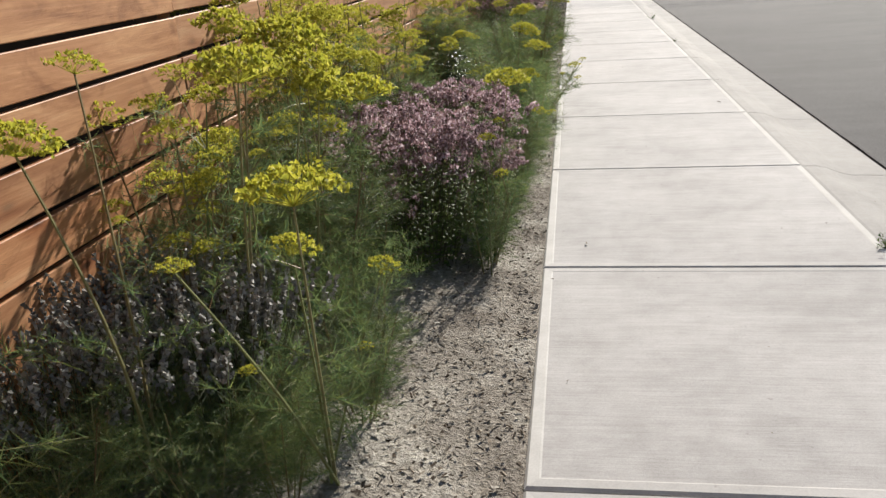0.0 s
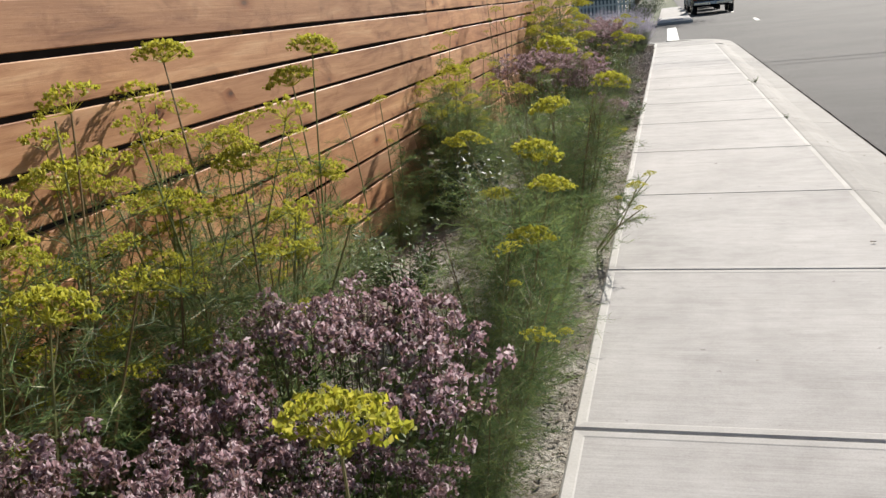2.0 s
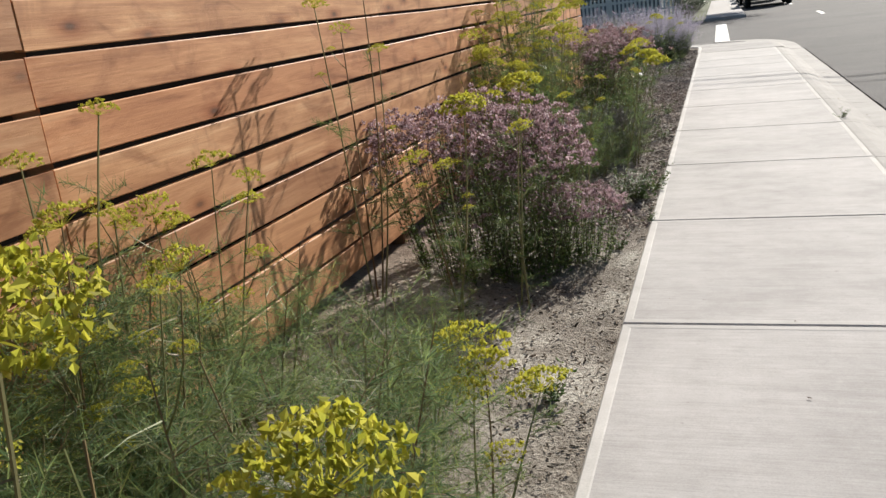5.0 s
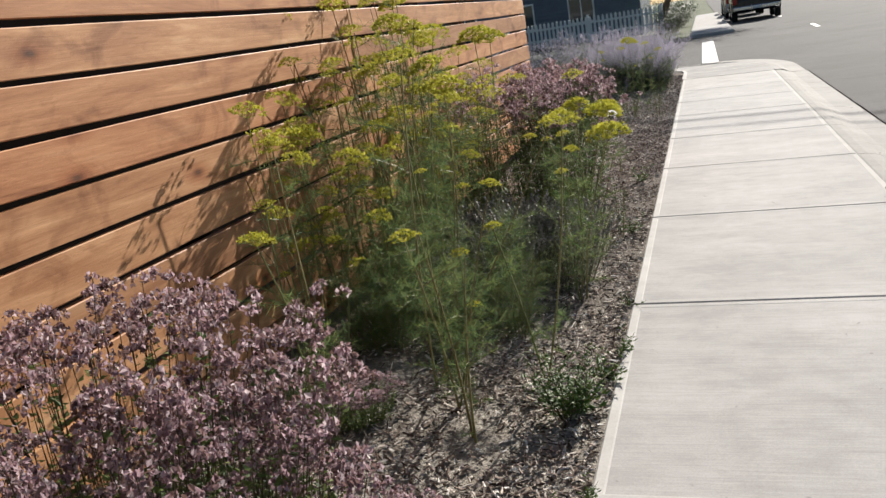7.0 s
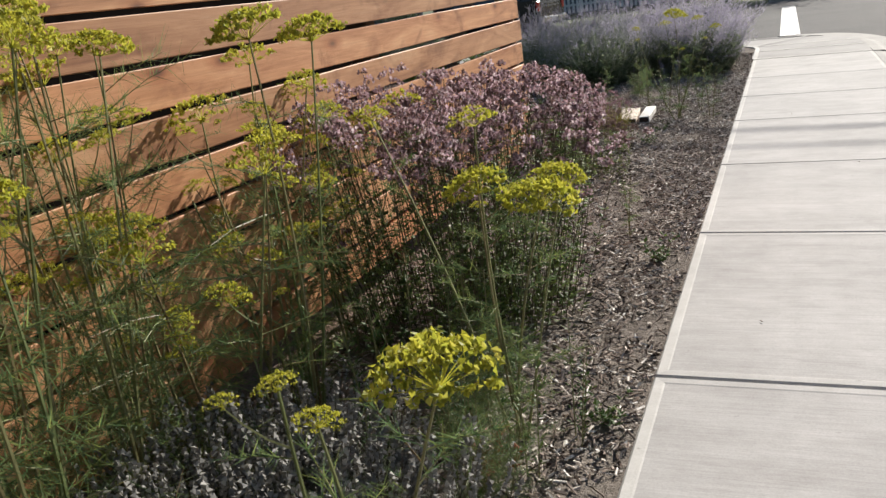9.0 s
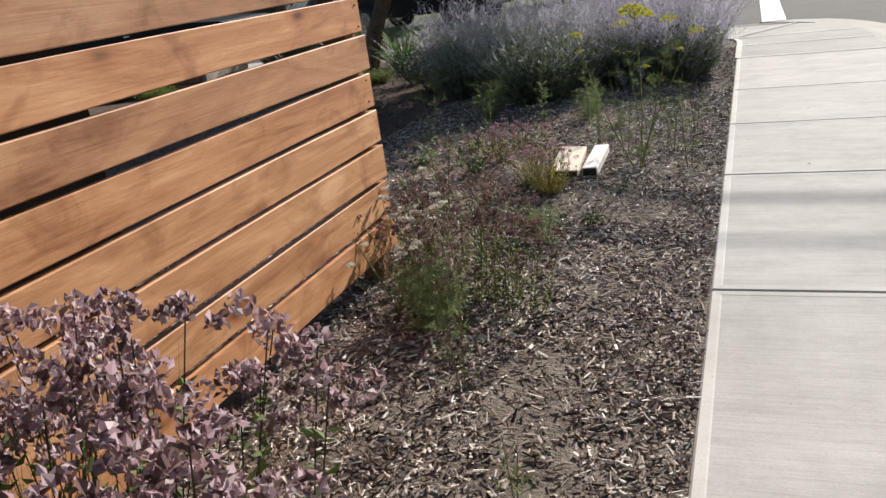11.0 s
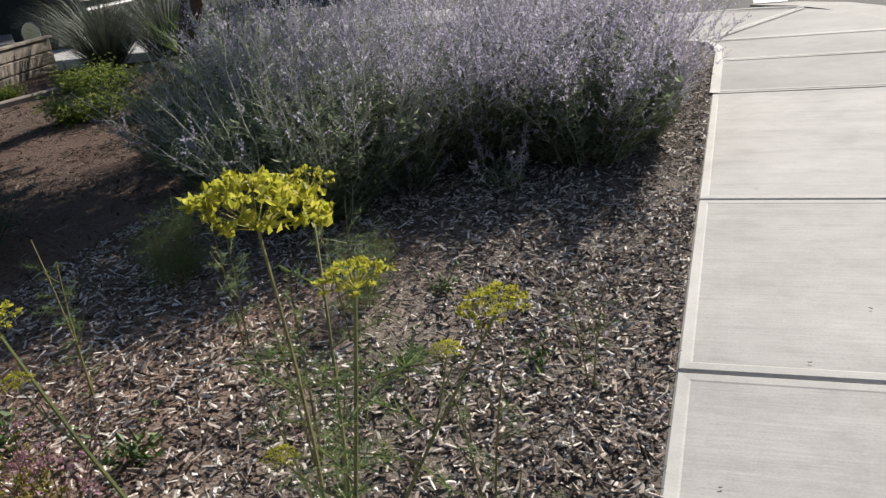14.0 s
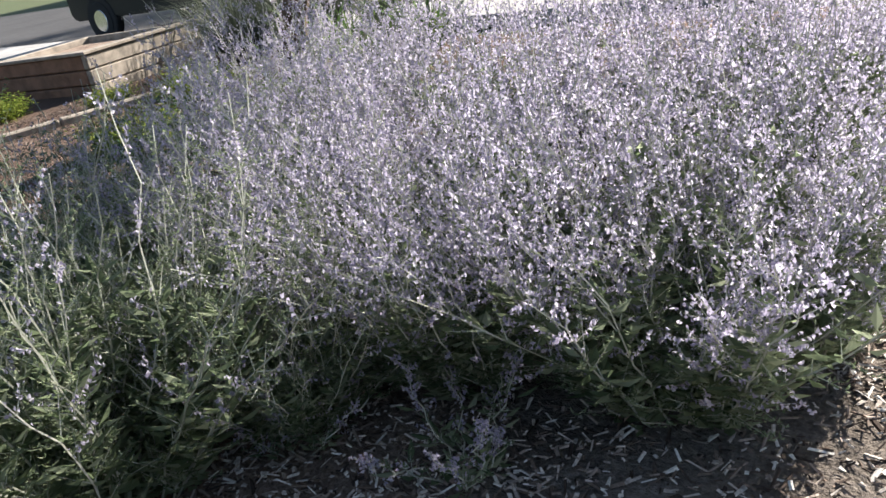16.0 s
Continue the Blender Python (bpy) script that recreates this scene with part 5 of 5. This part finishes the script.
# two offcuts of timber lying on the mulch
def offcuts():
    z = bed_height(-0.72, 16.9) + 0.008
    a = root("wood_offcut", "cream timber offcut studded with rusty nails on mulch", "wood", "wood offcuts", Matrix.Translation((-0.838, 16.9, z)) @ Matrix.Rotation(radians(5), 4, "Z") @ Matrix.Rotation(radians(4), 4, "Y"))
    part("block", bevelled((-0.075, -0.29, 0), (0.075, 0.29, 0.045), 0.004), CREAM, a)
    part("end_grain", bevelled((-0.069, -0.294, 0.005), (0.069, -0.2895, 0.04), 0.001), ENDGRAIN, a, "sawn end grain darkened as the side away from the sun")
    rng = random.Random(8)
    for _ in range(4):
        x, y = rng.uniform(-0.06, 0.06), rng.uniform(-0.26, 0.0)
        part("nail", cylinder((x, y, 0.047), "z", 0.0055, 0.006, 8, 0.001), NAIL, a, "rusty nail head")
    b = root("wood_offcut", "narrow white-painted timber offcut on mulch", "wood", "wood offcuts", Matrix.Translation((-0.683, 16.9, z)) @ Matrix.Rotation(radians(2), 4, "Z"))
    part("block", bevelled((-0.042, -0.275, 0), (0.042, 0.275, 0.05), 0.004), WHITEWOOD, b)
    part("end_grain", bevelled((-0.036, -0.279, 0.005), (0.036, -0.2745, 0.045), 0.001), ENDGRAIN, b, "sawn end grain darkened as the side away from the sun")


offcuts()


# planter of old timbers, and the low timber edging beside it
def planter():
    ob = root("raised_planter", "raised planter box of weathered stacked timbers", "planter", "", Matrix.Translation((-7.08, 22.5, 0.03)) @ Matrix.Rotation(radians(9), 4, "Z") @ Matrix.Diagonal((0.86, 0.95, 0.82, 1)))
    rng = random.Random(9)
    for k in range(3):
        z = 0.17 * k
        part("timber", bevelled((-1.9, 0, z), (-0.06, 0.07, z + 0.16), 0.012), REDWOOD, ob, "reddish weathered timber")
        part("timber", bevelled((-0.06 + rng.uniform(-0.01, 0.01), 0.0, z), (0.01, 1.6, z + 0.16), 0.012), GREYWOOD, ob, "pale weathered timber")
        part("timber", bevelled((-1.9, 1.53, z), (-0.07, 1.6, z + 0.16), 0.012), GREYWOOD, ob)
        part("timber", bevelled((-1.97, 0, z), (-1.9, 1.6, z + 0.16), 0.012), GREYWOOD, ob)
    part("cap", bevelled((-2.0, -0.03, 0.505), (0.04, 0.13, 0.54), 0.006), GREYWOOD, ob, "sun-bleached cap board")
    part("cap", bevelled((-0.1, 0.132, 0.505), (0.04, 1.63, 0.54), 0.006), GREYWOOD, ob, "sun-bleached cap board")
    g = Geo()
    g.box((-1.9, 0.07, 0.0), (-0.06, 1.53, 0.42))
    part("soil", g, SOIL, ob)
    for i in range(3):
        a = Vector((-6.62 + 0.43 * i, 20.15 + 1.45 * i, 0))
        e = root("edging_timber", "low weathered timber edging in the mulch", "edging", "edging timbers", Matrix.Translation((a.x, a.y, 0.035)) @ Matrix.Rotation(radians(-16.5), 4, "Z"))
        part("timber", bevelled((0, 0, 0), (0.09, 1.5, 0.1), 0.012), GREYWOOD, e)


planter()


# ---- tree over the bed ----
def tree(x, y, trunk_h, crown_r, lean, seed, leaves=9000, r=0.12, size=0.09, label="street tree with an airy dark green crown", back=0.0, flat=1.0, spread=(1, 1)):
    rng = random.Random(seed)
    wood, lf = Geo(), Geo()
    base = arc_points((0, 0, -0.15), (rng.uniform(-0.03, 0.03), rng.uniform(-0.03, 0.03), 1), trunk_h, (lean, back, 0), 6)
    wood.tube(base, r, r * 0.65, 9)
    tips = []
    for k in range(9):
        d = rand_dir(rng, 0.8 * flat)
        b = arc_points(base[rng.choice((4, 5, 6))], d, crown_r * rng.uniform(0.7, 1.1), (0, 0, 0.5 * flat), 5)
        wood.tube(b, r * 0.4, r * 0.1, 6)
        for _ in range(5):
            c = arc_points(b[rng.choice((2, 3, 4, 5))], rand_dir(rng, 0.7 * flat), crown_r * rng.uniform(0.35, 0.7), (0, 0, 0.2), 4)
            wood.tube(c, r * 0.12, r * 0.03, 4)
            tips += c[1:]
        tips += b[3:]
    for _ in range(leaves):
        p = rng.choice(tips) + Vector((rng.gauss(0, 0.22), rng.gauss(0, 0.22), rng.gauss(0, 0.18))) * (crown_r / 2)
        d = rand_dir(rng, 0.3)
        lf.leaf(p, d, d.cross(Vector((0, 0, 1))).normalized(), size * rng.uniform(0.7, 1.3), size * 0.5)
    ob = root("tree", label, "tree", "street trees", Matrix.Translation((x, y, 0)) @ Matrix.Diagonal((*spread, 1, 1)))
    part("trunk", wood, BARK, ob)
    part("crown", lf, TREE_LEAF, ob)
    return ob


tree(-4.65, 22.65, 4.3, 1.8, 1.5, 61, 36000, 0.11, 0.2, "leaning multi-limbed tree with a low dense dark green crown", 0.05, 0.3, (1.0, 0.9))
tree(-1.5, 47.9, 4.8, 3.9, 1.1, 62, 14000, 0.16, 0.2, "leafy tree shading the crossing from the far corner")
tree(-14.5, 38.0, 3.0, 3.4, 0.0, 63, 9000, 0.2, 0.16, "leafy tree across the side street")


# ---- far side of the street ----
def picket_fence():
    ob = tagged(new("picket_fence"), "low white picket fence in shade across the side street", "fence")
    for k in range(66):
        x = -1.5 - 0.19 * k
        g = Geo()
        g.v = [(x, 47, 0.02), (x + 0.1, 47, 0.02), (x + 0.1, 47, 1.05), (x + 0.05, 47, 1.13), (x, 47, 1.05), (x, 47.02, 0.02), (x + 0.1, 47.02, 0.02), (x + 0.1, 47.02, 1.05), (x + 0.05, 47.02, 1.13), (x, 47.02, 1.05)]
        g.f = [(0, 1, 2, 3, 4), (9, 8, 7, 6, 5)] + [(i, 5 + i, 5 + (i + 1) % 5, (i + 1) % 5) for i in range(5)]
        g.m = [0] * 7
        part("picket", g, PICKET, ob)
    for z in (0.3, 0.8):
        part("rail", bevelled((-14.1, 47.022, z), (-1.3, 47.06, z + 0.09), 0.006), PICKET, ob)
    for x in (-14.1, -11, -7.8, -4.6, -1.35):
        part("post", bevelled((x - 0.05, 47.061, -0.15), (x + 0.05, 47.16, 1.2), 0.006), PICKET, ob)


picket_fence()


def house(x0, x1, y0, y1, h, label, wall=SIDING):
    ob = root("house", label, "house", "houses", Matrix.Translation((x0, y0, -0.16)))
    w, d = x1 - x0, y1 - y0
    g = Geo()
    g.box((0, 0, 0), (w, d, h))
    part("wall", g, wall, ob)
    for k in range(int(h / 0.2)):
        part("siding_board", bevelled((-0.02, -0.03, 0.2 * k + 0.02), (w + 0.02, -0.002, 0.2 * k + 0.205), 0.008), wall, ob)
    g = Geo()
    o = 0.5
    g.v = [(-o, -o, h), (w + o, -o, h), (w + o, d + o, h), (-o, d + o, h), (-o, d / 2, h + d * 0.3), (w + o, d / 2, h + d * 0.3)]
    g.f = [(0, 1, 5, 4), (2, 3, 4, 5), (0, 4, 3), (1, 2, 5), (0, 3, 2, 1)]
    g.m = [0] * 5
    part("roof", g, ROOFING, ob)
    for k in range(int(w / 3)):
        x = 1.0 + 3.0 * k
        win = part("window", bevelled((x, -0.09, 1.0), (x + 1.3, -0.032, 2.3), 0.01), TRIM, ob, "white-framed window")
        part("pane", bevelled((x + 0.08, -0.1, 1.08), (x + 0.62, -0.092, 2.22), 0.002), GLASS, win)
        part("pane", bevelled((x + 0.68, -0.1, 1.08), (x + 1.22, -0.092, 2.22), 0.002), GLASS, win)
    return ob


house(-16, -2.5, 51, 60, 3.2, "single-storey blue-grey sided house behind the picket fence")
house(-40, -18, 44, 54, 3.2, "single-storey dark sided house across the side street")
house(17, 40, 30, 45, 3.4, "single-storey sided house across the street")
house(17, 40, 2, 20, 3.4, "single-storey sided house across the street")

hedge_leaf = leafy_shrub(71, 1.3, 0.9, 2600, TREE_LEAF, 0.09, "dark green shrub at the end of the picket fence")
hedge_leaf.matrix_basis = Matrix.Translation((-0.9, 45.6, -0.1))
for x, y, s in ((-1.3, 49, 1.3), (-0.8, 54, 1.2), (-1.5, 59, 1.4), (-16, 46, 1.4), (-18.5, 44, 1.5)):
    copy_thing(hedge_leaf, Matrix.Translation((x, y, -0.1))).scale = (s, s, s)


# ---- vehicles ----
def vehicle(label, paintwork, length=4.8, width=1.9, height=1.75, hood=1.15, clear=0.32, cargo=True):
    """A parked car, nose along +y, standing on z = 0."""
    ob = root("parked_car", label, "car", "parked cars")
    w = width / 2

    def loft(name, prof, half, mat, parent, inset=0.0, text=""):
        g = Geo()
        n = len(prof)
        hx = [half - inset * max(0.0, (z - 0.9)) for _, z in prof]
        for s in (-1, 1):
            g.v += [(s * h, y, z) for (y, z), h in zip(prof, hx)]
        g.f += [tuple(range(n)), tuple(range(2 * n - 1, n - 1, -1))]
        for i in range(n):
            j = (i + 1) % n
            g.f.append((i, n + i, n + j, j))
        g.m = [0] * len(g.f)
        me = g.mesh(name, mat)
        bm = bmesh.new()
        bm.from_mesh(me)
        bmesh.ops.recalc_face_normals(bm, faces=bm.faces)
        bmesh.ops.bevel(bm, geom=bm.edges[:], offset=0.035, segments=2, affect="EDGES", clamp_overlap=True)
        bm.to_mesh(me)
        bm.free()
        return part(name, me, None, parent, text)
    b = length / 2
    belt = 1.02
    loft("body", [(-b, clear + 0.1), (-b + 0.1, clear), (b - 0.15, clear), (b, clear + 0.15), (b, belt - 0.22), (b - 0.2, belt - 0.08), (b - hood, belt), (-b + 0.05, belt), (-b, belt - 0.15)], w, paintwork, ob)
    back = -b + 0.12 if cargo else -b + 1.5
    cab = loft("cabin", [(back, belt - 0.02), (b - hood - 0.02, belt - 0.02), (b - hood - 0.75, height), (back + 0.25, height)], w - 0.06, paintwork, ob, 0.18)
    for s in (-1, 1):
        span = (b - hood - 0.75) - (back + 0.35)
        for k in range(2 if not cargo else 3):
            n = 2 if not cargo else 3
            y0 = back + 0.38 + span * k / n
            g = Geo()
            x0, x1 = s * (w - 0.065), s * (w - 0.145)
            yb = span / n - 0.06
            g.v = [(x0 + s * 0.012, y0, belt + 0.05), (x0 + s * 0.012, y0 + yb, belt + 0.05), (x1 + s * 0.03, y0 + yb, height - 0.14), (x1 + s * 0.03, y0, height - 0.14)]
            g.f, g.m = [(0, 1, 2, 3)], [0]
            part("side_window", g, GLASS, ob, "dark side window")
        part("mirror", bevelled((s * w - 0.02 if s > 0 else -w - 0.16, b - hood - 0.35, belt + 0.05), (w + 0.16 if s > 0 else -w + 0.02, b - hood - 0.22, belt + 0.22), 0.03), paintwork, ob)
        part("door_handle", bevelled((s * w - 0.012, 0.1, belt - 0.16), (s * w + 0.022, 0.26, belt - 0.12), 0.008), CHROME, ob, "chrome door handle")
        part("headlight", bevelled((s * (w - 0.28) - 0.17, b - 0.08, belt - 0.3), (s * (w - 0.28) + 0.17, b + 0.012, belt - 0.14), 0.02), CHROME, ob, "clear headlight")
        part("tail_light", bevelled((s * (w - 0.12) - 0.09, -b - 0.012, belt - 0.3), (s * (w - 0.12) + 0.09, -b + 0.06, belt - 0.02), 0.02), LENS, ob, "red tail light")
    # glass fore and aft
    for y0, z0, y1, z1 in ((b - hood - 0.02, belt + 0.03, b - hood - 0.72, height - 0.08), (back, belt + 0.05, back + 0.22, height - 0.1)):
        g = Geo()
        off = 0.02 if y0 > 0 else -0.02
        g.v = [(-(w - 0.14), y0 + off, z0), (w - 0.14, y0 + off, z0), (w - 0.24, y1 + off, z1), (-(w - 0.24), y1 + off, z1)]
        g.f, g.m = [(0, 1, 2, 3)], [0]
        part("windscreen", g, GLASS, ob, "dark windscreen")
    for y in (-b, b):
        part("bumper", bevelled((-w + 0.04, y - 0.09, clear + 0.06), (w - 0.04, y + 0.09, clear + 0.25), 0.04, 2), CHROME, ob, "bright bumper")
    part("number_plate", bevelled((-0.16, -b - 0.11, clear + 0.1), (0.16, -b - 0.092, clear + 0.22), 0.004), TRIM, ob, "plain number plate")
    for s in (-1, 1):
        for y in (-b + 0.95, b - 0.95):
            arch = part("wheel_arch", cylinder((s * (w - 0.05), y, 0.37), "x", 0.43, 0.13, 28, 0.02), RUBBER, ob, "dark wheel arch")
            wheel = part("wheel", cylinder((s * (w - 0.09), y, 0.35), "x", 0.2, 0.262, 20, 0.02), CHROME, ob, "bright wheel")
            part("tyre", cylinder((s * (w - 0.09), y, 0.35), "x", 0.35, 0.24, 28, 0.04), RUBBER, wheel)
    return ob


truck = vehicle("dark green pickup truck parked beyond the planter", CARPAINT, 5.3, 1.95, 1.8, 1.4, 0.38, False)
truck.matrix_basis = pose(-12.1, 27.95, ROAD_Z + 0.02, 0, 0, -90)
suv = vehicle("black off-road car parked by the far kerb", CARBLACK, 4.7, 1.95, 1.85, 1.3, 0.38, True)
suv.matrix_basis = pose(2.55, 49.2, ROAD_Z, 0, 0, 0)
dark = vehicle("black car parked across the side street", CARBLACK, 4.6, 1.85, 1.5, 1.2)
dark.matrix_basis = pose(-7.9, 33.9, ROAD_Z, 0, 0, 80)
far = vehicle("silver car parked further along the far kerb", SILVER, 4.5, 1.8, 1.5, 1.2)
far.matrix_basis = pose(2.4, 56.6, ROAD_Z)
copy_thing(far, pose(2.4, 63.8, ROAD_Z))


# power line across the street, whose cables shade the walk
def power_line():
    k = math.cos(radians(SUN_AZ)) / math.tan(radians(SUN_EL))
    ob = tagged(new("power_line"), "wooden utility poles carrying two black cables across the street", "power line")
    for y, z, r in ((16.33, 7.0, 0.024), (15.72, 6.4, 0.016)):
        g = Geo()
        g.tube([(x, y + z * k, z + 0.0012 * (x - 2) ** 2) for x in range(-30, 35, 4)], r, r, 6)
        part("cable", g, WIRE, ob, "black overhead cable")
    for x in (-30.2, 34.2):
        g = Geo()
        g.tube([(x, 25.6, -0.2), (x, 25.6, 9.2)], 0.16, 0.12, 10)
        pole = part("pole", g, BARK, ob, "round wooden pole")
        part("crossarm", bevelled((x - 0.06, 24.2, 7.6), (x + 0.06, 27.0, 7.75), 0.01), POSTWOOD, pole)


power_line()


# near-black backing, added behind the fence so that its gaps look shaded
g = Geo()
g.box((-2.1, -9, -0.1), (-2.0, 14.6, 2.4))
structure("gap_backing", g, NEARBLACK, "near-black backing added behind the fence to darken its gaps", "wall")


# dry leaves and twigs lying on the walk
def dry_leaf(seed, size):
    rng = random.Random(seed)
    g = Geo()
    n = 9
    for k in range(n):
        w = 2 * math.pi * k / n
        r = size * (0.35 + 0.65 * abs(math.cos(w))) * rng.uniform(0.7, 1.1)
        g.v.append((r * math.cos(w), 0.5 * r * math.sin(w), 0.003 + 0.25 * size * rng.random()))
    g.v += [(x, y, z - 0.0012) for x, y, z in g.v[:n]]
    g.f = [tuple(range(n)), tuple(range(2 * n - 1, n - 1, -1))] + [(k, n + k, n + (k + 1) % n, (k + 1) % n) for k in range(n)]
    g.m = [0] * len(g.f)
    return g.mesh("dry_leaf", LITTER)


LEAVES = [dry_leaf(s, 0.0085) for s in range(3)]
rng = random.Random(77)
spots = [(0.172, 1.79, 1.6), (1.2, 4.96, 2.0), (0.606, 7.03, 0.9), (0.68, 12.34, 1.0), (0.77, 15.1, 1.3), (0.3, 12.65, 0.9), (0.42, 16.9, 1.2), (0.5, 18.4, 0.8), (0.1, 0.6, 0.7), (0.52, 5.95, 0.9)]
spots += [(rng.uniform(0.03, 1.2), rng.uniform(-0.5, 21), rng.uniform(0.3, 0.7)) for _ in range(45)] + [(1.42 + rng.uniform(0, 0.36), rng.uniform(1, 20), rng.uniform(0.5, 1.2)) for _ in range(40)]
for k, (x, y, s) in enumerate(spots):
    z = SLOPE * x + 0.001 if x < 1.34 else np.interp(x, [1.40, 1.46, 1.52, 1.58, 1.80], [-0.022, -0.04, -0.075, -0.093, -0.104]) + 0.001
    ob = tagged(new("dry_leaf", LEAVES[k % 3]), "small curled dry brown leaf on concrete", "leaf", "dry leaves")
    ob.matrix_basis = Matrix.Translation((x, y, z)) @ Matrix.Rotation(rng.uniform(0, 6), 4, "Z") @ Matrix.Diagonal((s, s, s, 1))
for x, y, s in ((1.34, 1.72, 0.5), (1.35, 12.45, 0.6), (1.34, 9.15, 0.35), (0.0, 10.66, 0.45), (-0.02, 9.15, 0.5), (-0.01, 6.1, 0.4)):
    c = more(W, x, y, 60 * x + 90 * y, s)
    c.location.z = SLOPE * x - 0.006
